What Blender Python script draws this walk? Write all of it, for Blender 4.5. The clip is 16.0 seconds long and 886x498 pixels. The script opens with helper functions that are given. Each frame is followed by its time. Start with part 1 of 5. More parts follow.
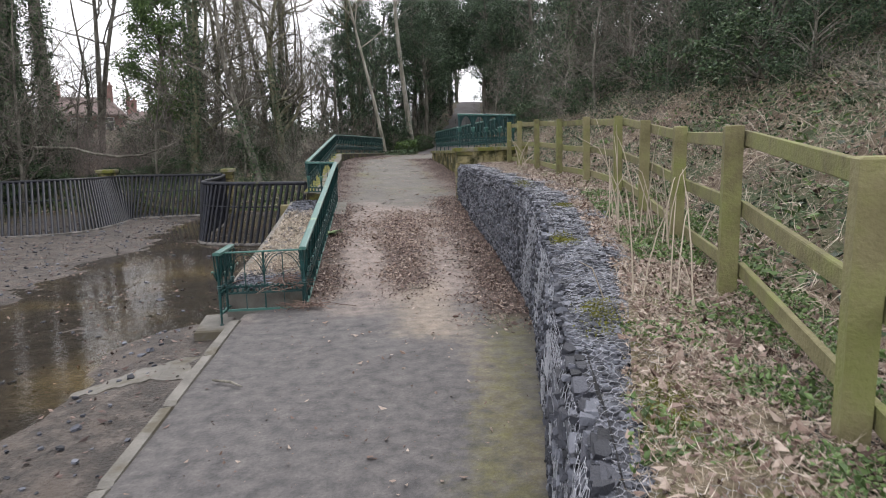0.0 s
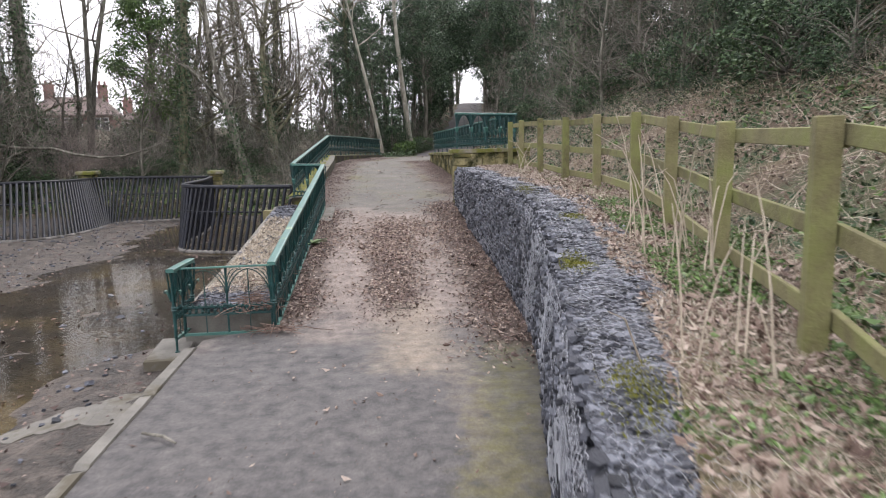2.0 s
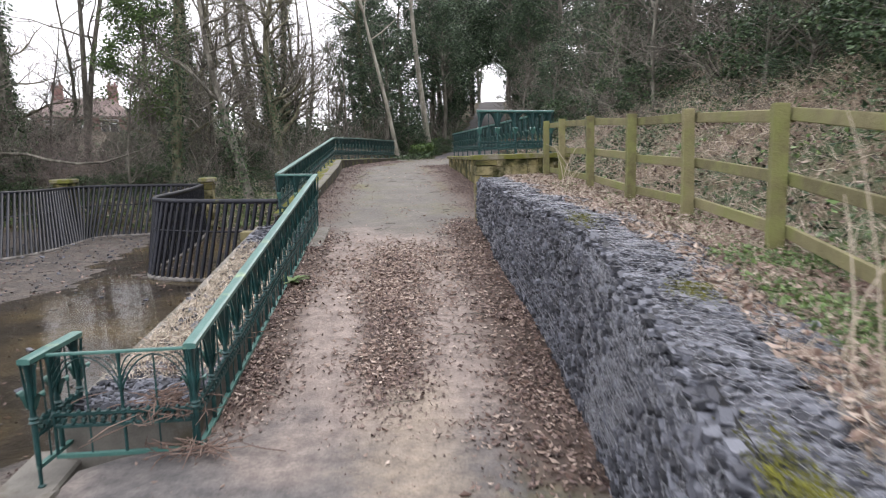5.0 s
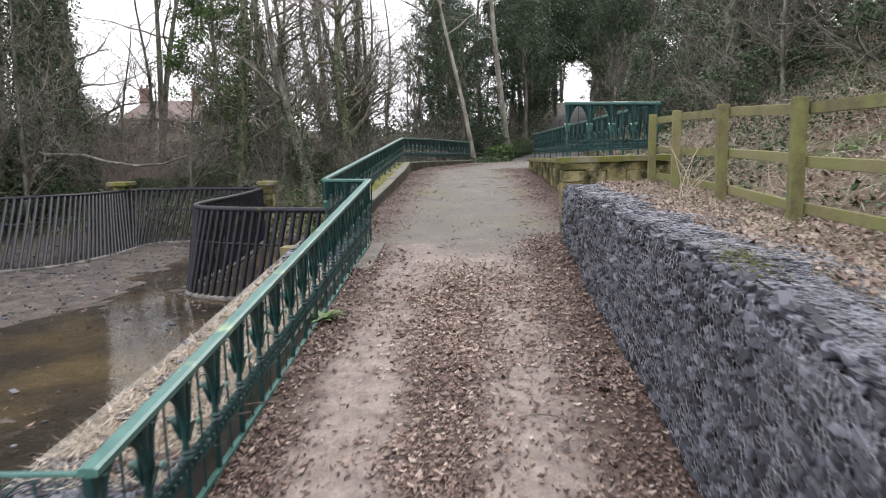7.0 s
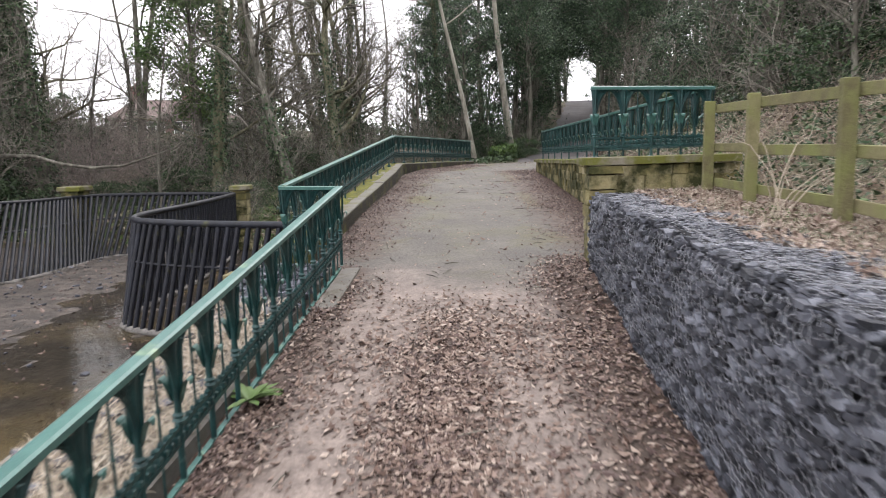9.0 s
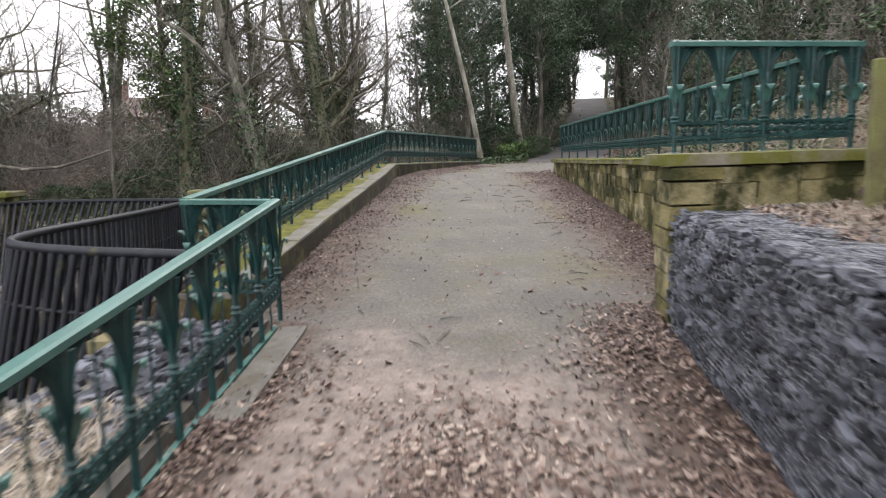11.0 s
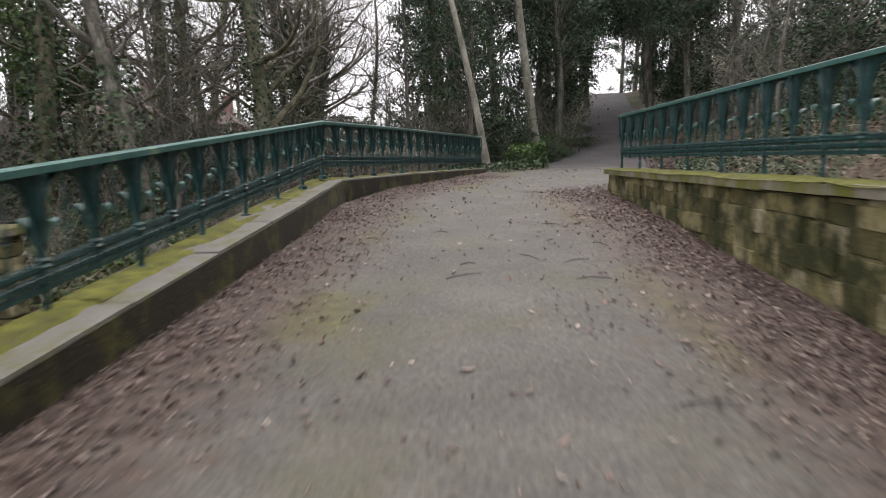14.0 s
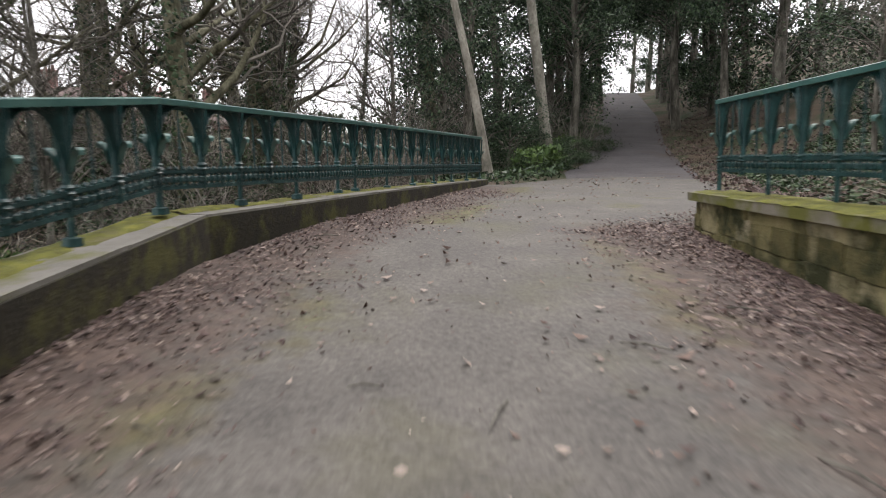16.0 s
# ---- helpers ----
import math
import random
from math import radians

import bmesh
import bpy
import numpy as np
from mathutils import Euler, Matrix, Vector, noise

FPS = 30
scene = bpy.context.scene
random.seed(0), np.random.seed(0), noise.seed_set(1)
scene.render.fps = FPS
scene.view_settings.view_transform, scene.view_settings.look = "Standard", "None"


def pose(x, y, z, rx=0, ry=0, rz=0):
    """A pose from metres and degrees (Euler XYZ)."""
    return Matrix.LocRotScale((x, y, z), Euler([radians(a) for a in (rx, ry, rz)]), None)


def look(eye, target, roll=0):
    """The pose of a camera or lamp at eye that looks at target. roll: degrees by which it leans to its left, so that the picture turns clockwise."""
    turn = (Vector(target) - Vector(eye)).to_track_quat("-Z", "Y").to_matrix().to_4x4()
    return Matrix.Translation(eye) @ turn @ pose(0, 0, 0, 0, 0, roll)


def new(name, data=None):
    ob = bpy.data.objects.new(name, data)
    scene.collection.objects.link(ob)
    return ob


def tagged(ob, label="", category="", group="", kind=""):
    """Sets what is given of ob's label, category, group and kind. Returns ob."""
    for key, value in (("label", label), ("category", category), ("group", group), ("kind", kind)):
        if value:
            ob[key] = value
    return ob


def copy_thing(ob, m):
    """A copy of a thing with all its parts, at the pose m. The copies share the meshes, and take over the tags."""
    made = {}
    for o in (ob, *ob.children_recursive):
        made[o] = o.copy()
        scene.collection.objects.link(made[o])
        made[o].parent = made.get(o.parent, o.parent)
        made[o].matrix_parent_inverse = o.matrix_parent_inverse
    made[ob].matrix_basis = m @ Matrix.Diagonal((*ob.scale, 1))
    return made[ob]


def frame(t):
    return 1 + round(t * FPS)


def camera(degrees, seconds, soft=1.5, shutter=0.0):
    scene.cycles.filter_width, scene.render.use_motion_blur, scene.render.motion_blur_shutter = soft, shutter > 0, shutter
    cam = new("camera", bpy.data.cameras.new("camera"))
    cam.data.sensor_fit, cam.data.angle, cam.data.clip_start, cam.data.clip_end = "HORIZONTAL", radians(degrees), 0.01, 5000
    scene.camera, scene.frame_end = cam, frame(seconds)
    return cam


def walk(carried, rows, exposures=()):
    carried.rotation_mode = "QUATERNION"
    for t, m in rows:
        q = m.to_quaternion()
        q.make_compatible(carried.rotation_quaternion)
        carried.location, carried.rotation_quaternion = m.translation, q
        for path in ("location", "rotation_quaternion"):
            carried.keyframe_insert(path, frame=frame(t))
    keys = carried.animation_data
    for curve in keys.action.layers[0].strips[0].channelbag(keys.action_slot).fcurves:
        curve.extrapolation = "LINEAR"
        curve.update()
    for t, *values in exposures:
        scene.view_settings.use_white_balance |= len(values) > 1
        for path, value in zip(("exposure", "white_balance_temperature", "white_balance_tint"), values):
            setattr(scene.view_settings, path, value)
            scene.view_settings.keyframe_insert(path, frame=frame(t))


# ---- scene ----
cam = camera(66.3, 16.0, 1.0, 0.8)
PATH = [
    (0, (-0.222, -1.588, 2.35), (-0.044, 0.379, 2.032), -1.3),
    (0.5, (-0.153, -1.381, 2.344), (0.025, 0.586, 2.026), -1.4),
    (1, (-0.068, -1.106, 2.327), (0.109, 0.861, 2.013), -1.3),
    (1.5, (0.001, -0.774, 2.327), (0.176, 1.193, 2.01), -1.3),
    (2, (0.039, -0.321, 2.316), (0.213, 1.647, 2.004), -1.1),
    (2.5, (0.094, 0.16, 2.341), (0.264, 2.128, 2.027), -1.1),
    (3, (0.131, 0.682, 2.377), (0.299, 2.65, 2.063), -1.3),
    (5.5, (0.406, 3.39, 2.404), (0.468, 5.365, 2.095), -1.4),
    (6, (0.443, 3.976, 2.39), (0.416, 5.953, 2.086), -1.3),
    (6.5, (0.486, 4.592, 2.373), (0.373, 6.565, 2.071), -1.5),
    (7, (0.514, 5.171, 2.351), (0.397, 7.144, 2.052), -1.4),
    (7.5, (0.535, 5.744, 2.352), (0.417, 7.718, 2.052), -1.4),
    (8, (0.546, 6.342, 2.346), (0.426, 8.316, 2.045), -1.5),
    (8.5, (0.536, 6.995, 2.344), (0.416, 8.968, 2.042), -1.5),
    (9, (0.502, 7.69, 2.314), (0.381, 9.664, 2.016), -1.5),
    (11.5, (0.354, 11.797, 2.227), (0.217, 13.77, 1.932), -1.6),
    (12, (0.305, 12.844, 2.228), (0.166, 14.817, 1.934), -1.7),
    (12.5, (0.305, 13.985, 2.236), (0.163, 15.957, 1.94), -1.8),
    (13, (0.319, 15.196, 2.229), (0.174, 17.168, 1.935), -1.7),
    (13.5, (0.291, 16.473, 2.242), (0.148, 18.446, 1.946), -1.6),
    (14, (0.247, 17.79, 2.263), (0.104, 19.763, 1.968), -1.6),
    (14.5, (0.226, 19.095, 2.282), (0.082, 21.068, 1.988), -1.4),
    (15, (0.261, 20.279, 2.288), (0.112, 22.252, 1.995), -1.4),
    (15.5, (0.27, 21.373, 2.299), (0.121, 23.346, 2.006), -1.2),
    (16, (0.216, 22.377, 2.287), (0.072, 24.351, 1.998), -1.0),
]
walk(cam, [(t, look(eye, target, roll)) for t, eye, target, roll in PATH], [(0, 0.75, 6450, 13), (2, 1.01, 6450, 15), (3, 1.08, 6450, 15), (7, 1.06, 6500, 14), (9, 1.13, 6550, 14), (11.5, 1.02, 6600, 13), (12.5, 0.79, 6750, 14), (14, 0.69, 6600, 14), (16, 0.79, 6600, 14)])
# ==== below the walk
# ---------- sky and sun (overcast) ----------
world = bpy.data.worlds.new("overcast")
scene.world = world
world.use_nodes = True
wn, wl = world.node_tree.nodes, world.node_tree.links
sky = wn.new("ShaderNodeTexSky")
sky.sky_type, sky.sun_disc = "NISHITA", False
sky.sun_elevation, sky.sun_rotation = radians(48), radians(200)
sky.air_density, sky.dust_density = 1.0, 4.0
grey = wn.new("ShaderNodeHueSaturation")
grey.inputs["Saturation"].default_value = 0.12
wl.new(sky.outputs[0], grey.inputs["Color"])
cloud = wn.new("ShaderNodeMix")
cloud.data_type = "RGBA"
cloud.inputs["Factor"].default_value = 0.8
cloud.inputs[7].default_value = (8.3, 8.45, 8.7, 1)
wl.new(grey.outputs[0], cloud.inputs[6])
wl.new(cloud.outputs[2], wn["Background"].inputs["Color"])
wn["Background"].inputs["Strength"].default_value = 0.15
sun_data = bpy.data.lights.new("sun", "SUN")
sun_data.energy, sun_data.angle, sun_data.color = 1.5, radians(32), (1.0, 0.97, 0.93)
sun = new("sun", sun_data)
sun.rotation_euler = (radians(42), 0, radians(160))

# ---------- small tools ----------
rng = np.random.default_rng(7)


def lerp(a, b, t):
    return a + (b - a) * t


def link_mesh(name, verts, faces, material, parent=None, smooth=False):
    me = bpy.data.meshes.new(name)
    me.from_pydata([tuple(v) for v in verts], [], faces)
    if smooth:
        me.shade_smooth()
    me.materials.append(material)
    ob = new(name, me)
    if parent:
        ob.parent = parent
    return ob


class Geo:
    """Verts and faces gathered for one mesh."""

    def __init__(self):
        self.v, self.f = [], []

    def box(self, c, s, rz=0.0, jit=0.0, bevel=0.0):
        """A box at c with full sizes s, turned by rz; its edges chamfered by bevel."""
        ca, sa = math.cos(rz), math.sin(rz)
        n = len(self.v)
        hx, hy, hz = s[0] / 2, s[1] / 2, s[2] / 2

        def put(x, y, z):
            x, y, z = (a + random.uniform(-jit, jit) for a in (x, y, z))
            self.v.append((c[0] + x * ca - y * sa, c[1] + x * sa + y * ca, c[2] + z))
        if bevel <= 0:
            for z in (-hz, hz):
                for x, y in ((-hx, -hy), (hx, -hy), (hx, hy), (-hx, hy)):
                    put(x, y, z)
            self.f += [tuple(n + i for i in q) for q in ((0, 3, 2, 1), (4, 5, 6, 7), (0, 1, 5, 4), (1, 2, 6, 5), (2, 3, 7, 6), (3, 0, 4, 7))]
            return
        b = bevel
        for z, g in ((-hz, b), (-hz + b, 0), (hz - b, 0), (hz, b)):
            for x, y in ((-hx, -hy), (hx, -hy), (hx, hy), (-hx, hy)):
                put(x - math.copysign(g, x), y - math.copysign(g, y), z)
        self.f.append((n + 3, n + 2, n + 1, n))
        self.f.append((n + 12, n + 13, n + 14, n + 15))
        for k in range(3):
            for i in range(4):
                a, d = n + 4 * k + i, n + 4 * k + (i + 1) % 4
                self.f.append((a, d, d + 4, a + 4))

    def tube(self, pts, radii, sides=5, cap=True, flat=1.0):
        """A tapered tube through pts."""
        n0 = len(self.v)
        pts = [Vector(p) for p in pts]
        if not hasattr(radii, "__len__"):
            radii = [radii] * len(pts)
        up = None
        for i, p in enumerate(pts):
            d = (pts[min(i + 1, len(pts) - 1)] - pts[max(i - 1, 0)]).normalized()
            ref = Vector((0, 0, 1)) if abs(d.z) < 0.9 else Vector((1, 0, 0))
            a = d.cross(ref).normalized() if up is None else (up - d * up.dot(d)).normalized()
            up = a
            b = d.cross(a)
            for k in range(sides):
                w = 2 * math.pi * k / sides
                self.v.append(tuple(p + a * (radii[i] * math.cos(w)) + b * (radii[i] * flat * math.sin(w))))
        for i in range(len(pts) - 1):
            for k in range(sides):
                a, b = n0 + i * sides + k, n0 + i * sides + (k + 1) % sides
                self.f.append((a, b, b + sides, a + sides))
        if cap and sides > 2:
            self.f.append(tuple(range(n0 + sides - 1, n0 - 1, -1)))
            e = n0 + (len(pts) - 1) * sides
            self.f.append(tuple(range(e, e + sides)))

    def lathe(self, x, y, prof, sides=8):
        """A turned shape: prof is a list of (z, radius)."""
        self.tube([(x, y, z) for z, _ in prof], [r for _, r in prof], sides)

    def strip(self, rows, close=False):
        """Quads between rows of points of equal length."""
        n0, w = len(self.v), len(rows[0])
        for r in rows:
            self.v += [tuple(p) for p in r]
        for i in range(len(rows) - 1):
            for k in range(w - 1 + close):
                a, b = n0 + i * w + k, n0 + i * w + (k + 1) % w
                self.f.append((a, b, b + w, a + w))

    def make(self, name, material, parent=None, smooth=False):
        return link_mesh(name, self.v, self.f, material, parent, smooth)


def leaf_mesh(name, pos, size, material, up=None, spread=1.0, parent=None, aspect=0.55):
    """Many small folded leaves in one mesh. up: normals that they follow; spread: how far they stray from them."""
    pos = np.asarray(pos, float)
    n = len(pos)
    size = np.broadcast_to(size, n)[:, None]
    nor = rng.normal(size=(n, 3)) * spread
    if up is not None:
        nor = nor + up
    nor /= np.linalg.norm(nor, axis=1)[:, None] + 1e-9
    t = np.cross(nor, rng.normal(size=(n, 3)))
    t /= np.linalg.norm(t, axis=1)[:, None] + 1e-9
    b = np.cross(nor, t)
    curl = rng.uniform(0.05, 0.35, (n, 1)) * size
    quad = np.stack([pos - t * size * 0.5 + nor * curl * 0.5, pos + b * size * aspect * 0.5, pos + t * size * 0.5 + nor * curl, pos - b * size * aspect * 0.5], 1)
    faces = np.arange(n * 4).reshape(n, 4)
    return link_mesh(name, quad.reshape(-1, 3).tolist(), faces.tolist(), material, parent)


def thing(name, label, category, group="", kind="", at=(0, 0, 0), rz=0.0):
    ob = new(name)
    ob.matrix_basis = pose(*at, 0, 0, rz)
    return tagged(ob, label, category, group, kind)


# ---------- materials ----------
def mat(name, colours, scale=4.0, rough=0.8, bump=0.3, fine=40.0, metal=0.0, island=False, per_object=0.0, spec=0.4, rough_var=0.1, stain=None, stain_scale=1.0, stain_at=(0.5, 0.62), stretch=(1, 1, 1), bump_dist=0.01):
    """A surface: a ramp of colours over two scales of noise, an optional stain with edges of its own, and fine relief."""
    m = bpy.data.materials.new(name)
    m.use_nodes = True
    nt = m.node_tree
    nd, ln = nt.nodes, nt.links
    p = nd["Principled BSDF"]
    geo = nd.new("ShaderNodeNewGeometry")
    mp = nd.new("ShaderNodeMapping")
    mp.inputs["Scale"].default_value = stretch
    ln.new(geo.outputs["Position"], mp.inputs["Vector"])

    def nz(sc, detail, rg=0.6):
        k = nd.new("ShaderNodeTexNoise")
        k.inputs["Scale"].default_value, k.inputs["Detail"].default_value, k.inputs["Roughness"].default_value = sc, detail, rg
        ln.new(mp.outputs[0], k.inputs["Vector"])
        return k
    big, small = nz(scale, 5), nz(fine, 3)
    mix = nd.new("ShaderNodeMath")
    mix.operation = "MULTIPLY_ADD"
    mix.inputs[1].default_value = 0.4
    ln.new(small.outputs["Fac"], mix.inputs[0])
    sub = nd.new("ShaderNodeMath")
    sub.operation = "MULTIPLY_ADD"
    sub.inputs[1].default_value, sub.inputs[2].default_value = 0.9, -0.15
    ln.new(big.outputs["Fac"], sub.inputs[0])
    ln.new(sub.outputs[0], mix.inputs[2])
    fac = mix.outputs[0]
    if island or per_object:
        rnd = geo.outputs["Random Per Island"] if island else nd.new("ShaderNodeObjectInfo").outputs["Random"]
        add = nd.new("ShaderNodeMath")
        add.operation = "MULTIPLY_ADD"
        w = 0.75 if island else per_object
        add.inputs[1].default_value = w
        ln.new(rnd, add.inputs[0])
        low = nd.new("ShaderNodeMath")
        low.operation = "MULTIPLY_ADD"
        low.inputs[1].default_value, low.inputs[2].default_value = 1 - w, 0.0
        ln.new(fac, low.inputs[0])
        ln.new(low.outputs[0], add.inputs[2])
        fac = add.outputs[0]
    ramp = nd.new("ShaderNodeValToRGB")
    el = ramp.color_ramp.elements
    pos = [0.28 + 0.44 * i / max(1, len(colours) - 1) for i in range(len(colours))]
    if island or per_object:
        pos = [0.12 + 0.76 * i / max(1, len(colours) - 1) for i in range(len(colours))]
    el[0].position, el[0].color = pos[0], (*colours[0], 1)
    el[1].position, el[1].color = pos[-1], (*colours[-1], 1)
    for q, c in zip(pos[1:-1], colours[1:-1]):
        e = el.new(q)
        e.color = (*c, 1)
    ln.new(fac, ramp.inputs["Fac"])
    out = ramp.outputs["Color"]
    if stain:
        sn = nz(stain_scale, 6, 0.65)
        rg = nd.new("ShaderNodeMapRange")
        rg.inputs["From Min"].default_value, rg.inputs["From Max"].default_value = stain_at
        ln.new(sn.outputs["Fac"], rg.inputs["Value"])
        mx = nd.new("ShaderNodeMix")
        mx.data_type = "RGBA"
        mx.inputs["B"].default_value = (0, 0, 0, 1)
        ln.new(rg.outputs[0], mx.inputs["Factor"])
        ln.new(out, mx.inputs[6])
        mx.inputs[7].default_value = (*stain, 1)
        out = mx.outputs[2]
    ln.new(out, p.inputs["Base Color"])
    p.inputs["Metallic"].default_value, p.inputs["Specular IOR Level"].default_value = metal, spec
    rr = nd.new("ShaderNodeMapRange")
    rr.inputs["To Min"].default_value, rr.inputs["To Max"].default_value = max(0.02, rough - rough_var), min(1, rough + rough_var)
    ln.new(big.outputs["Fac"], rr.inputs["Value"])
    ln.new(rr.outputs[0], p.inputs["Roughness"])
    if bump:
        bp = nd.new("ShaderNodeBump")
        bp.inputs["Strength"].default_value, bp.inputs["Distance"].default_value = bump, bump_dist
        ln.new(small.outputs["Fac"], bp.inputs["Height"])
        ln.new(bp.outputs[0], p.inputs["Normal"])
    return m


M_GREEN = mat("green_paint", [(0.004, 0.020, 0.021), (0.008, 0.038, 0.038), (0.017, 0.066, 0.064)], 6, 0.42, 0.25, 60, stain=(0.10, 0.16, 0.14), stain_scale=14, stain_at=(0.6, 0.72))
# paler copy of the green: sky light on handrails, bars and scrolls coloured in
M_GREEN_TOP = mat("worn_green_skylit", [(0.03, 0.095, 0.085), (0.065, 0.155, 0.135)], 5, 0.4, 0.2, 50, stain=(0.22, 0.30, 0.16), stain_scale=3, stain_at=(0.6, 0.75))
M_TIMBER = mat("mossy_timber", [(0.05, 0.045, 0.021), (0.14, 0.126, 0.062), (0.25, 0.225, 0.125)], 5, 0.88, 0.8, 45, stretch=(1, 1, 1), stain=(0.15, 0.16, 0.055), stain_scale=2.5, stain_at=(0.45, 0.65), per_object=0.3)
M_SLATE = mat("slate_stone", [(0.011, 0.0125, 0.017), (0.05, 0.053, 0.067), (0.155, 0.164, 0.195)], 14, 0.75, 0.9, 90, island=True)
M_SLATE_OB = mat("slate_stone_loose", [(0.011, 0.0125, 0.017), (0.05, 0.053, 0.067), (0.155, 0.164, 0.195)], 14, 0.75, 0.9, 90, per_object=0.7)
M_GAP_SHADE = mat("gabion_core", [(0.008, 0.008, 0.009), (0.03, 0.03, 0.033)], 12, 0.9, 0.6, 50)
M_WIRE = mat("galvanised_wire", [(0.27, 0.28, 0.31), (0.45, 0.46, 0.50)], 20, 0.45, 0.0, 80, metal=0.3)
M_STONE = mat("sandstone", [(0.035, 0.03, 0.012), (0.11, 0.095, 0.034), (0.21, 0.18, 0.08), (0.29, 0.25, 0.14), (0.46, 0.41, 0.31)], 4.5, 0.9, 1.0, 38, per_object=0.5, stain=(0.028, 0.031, 0.007), stain_scale=2.6, stain_at=(0.40, 0.58), bump_dist=0.02)
M_MORTAR = mat("dark_mortar", [(0.10, 0.088, 0.04), (0.19, 0.165, 0.09)], 6, 0.95, 0.6, 50)
M_COPING = mat("mossy_coping", [(0.13, 0.115, 0.085), (0.22, 0.20, 0.16)], 4, 0.9, 0.5, 40, stain=(0.105, 0.108, 0.02), stain_scale=2.6, stain_at=(0.40, 0.56))
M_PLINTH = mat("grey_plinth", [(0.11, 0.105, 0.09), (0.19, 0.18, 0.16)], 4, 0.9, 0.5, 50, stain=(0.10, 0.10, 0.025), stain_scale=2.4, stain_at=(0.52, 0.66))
# vertical face coloured far darker than the slabs on top, with mossy patches
M_PLINTH_SIDE = mat("dark_plinth_face", [(0.008, 0.006, 0.003), (0.026, 0.021, 0.009)], 3, 0.92, 0.8, 40, stain=(0.062, 0.06, 0.010), stain_scale=2.6, stain_at=(0.5, 0.64))
M_CONCRETE = mat("weathered_concrete", [(0.08, 0.075, 0.067), (0.175, 0.165, 0.148)], 3, 0.85, 0.4, 60, stain=(0.08, 0.07, 0.05), stain_scale=2, stain_at=(0.5, 0.62))
M_IRON = mat("dark_blue_iron", [(0.003, 0.0035, 0.006), (0.008, 0.009, 0.014), (0.03, 0.034, 0.048)], 6, 0.5, 0.25, 50, per_object=0.25, spec=0.28, stain=(0.05, 0.05, 0.02), stain_scale=5, stain_at=(0.62, 0.74))
M_SILT = mat("silty_foot_rail", [(0.05, 0.047, 0.045), (0.12, 0.112, 0.105), (0.2, 0.19, 0.178)], 4, 0.8, 0.6, 40, stain=(0.03, 0.027, 0.022), stain_scale=3, stain_at=(0.5, 0.62))
M_LEAF = mat("fallen_leaf", [(0.06, 0.035, 0.027), (0.13, 0.083, 0.065), (0.19, 0.135, 0.11), (0.25, 0.19, 0.155), (0.40, 0.33, 0.28)], 6, 0.75, 0.0, 50, island=True)
M_LEAF_DARK = mat("damp_fallen_leaf", [(0.026, 0.015, 0.013), (0.065, 0.04, 0.035), (0.12, 0.079, 0.069), (0.24, 0.18, 0.155)], 6, 0.65, 0.0, 50, island=True)
M_STRAW = mat("dry_grass", [(0.19, 0.15, 0.11), (0.35, 0.295, 0.23), (0.56, 0.50, 0.42)], 6, 0.85, 0.0, 50, island=True)
M_IVY = mat("ivy_leaf", [(0.008, 0.018, 0.008), (0.020, 0.042, 0.016), (0.042, 0.076, 0.03), (0.085, 0.12, 0.06)], 3, 0.55, 0.0, 40, island=True, spec=0.3)
M_HOLLY = mat("evergreen_leaf", [(0.007, 0.016, 0.009), (0.018, 0.038, 0.018), (0.042, 0.078, 0.036), (0.10, 0.15, 0.08)], 3, 0.5, 0.0, 40, island=True, spec=0.3)
M_CONIFER = mat("bright_evergreen_leaf", [(0.03, 0.06, 0.015), (0.06, 0.11, 0.025), (0.10, 0.16, 0.04)], 3, 0.6, 0.0, 40, island=True)
M_WEED = mat("fresh_green_leaf", [(0.03, 0.058, 0.014), (0.068, 0.12, 0.03), (0.125, 0.195, 0.06)], 5, 0.55, 0.0, 50, island=True)
M_MOSS = mat("moss", [(0.045, 0.046, 0.008), (0.105, 0.107, 0.014), (0.19, 0.182, 0.025)], 7, 0.95, 0.9, 70, stain=(0.10, 0.085, 0.04), stain_scale=4, stain_at=(0.55, 0.7))
M_BARK = mat("bark", [(0.024, 0.022, 0.017), (0.10, 0.093, 0.076), (0.25, 0.235, 0.20)], 5, 0.92, 0.7, 30, stretch=(1, 1, 0.35))
M_BARK_PALE = mat("pale_bark", [(0.10, 0.094, 0.076), (0.22, 0.207, 0.17), (0.37, 0.352, 0.30)], 4, 0.9, 0.6, 26, stretch=(1, 1, 0.5))
M_BARK_GREEN = mat("algae_bark", [(0.03, 0.029, 0.018), (0.12, 0.115, 0.072), (0.27, 0.255, 0.18)], 4, 0.92, 0.6, 30, stretch=(1, 1, 0.4))
M_TWIG = mat("twig", [(0.03, 0.026, 0.021), (0.115, 0.103, 0.086), (0.29, 0.268, 0.235)], 2, 0.9, 0.0, 30, island=True)
M_TWIG_DRY = mat("dry_brown_twig", [(0.06, 0.038, 0.03), (0.13, 0.085, 0.068), (0.24, 0.175, 0.145)], 5, 0.85, 0.0, 40, per_object=0.6)
M_TWIG_RED = mat("reddish_twig", [(0.085, 0.07, 0.064), (0.175, 0.146, 0.134), (0.28, 0.24, 0.22)], 2, 0.9, 0.0, 30, island=True)
M_BRICK = mat("red_brick", [(0.17, 0.095, 0.085), (0.27, 0.165, 0.15)], 1.5, 0.9, 0.2, 12)
M_TILE = mat("roof_tile", [(0.10, 0.075, 0.07), (0.18, 0.135, 0.125)], 1.2, 0.9, 0.2, 10)
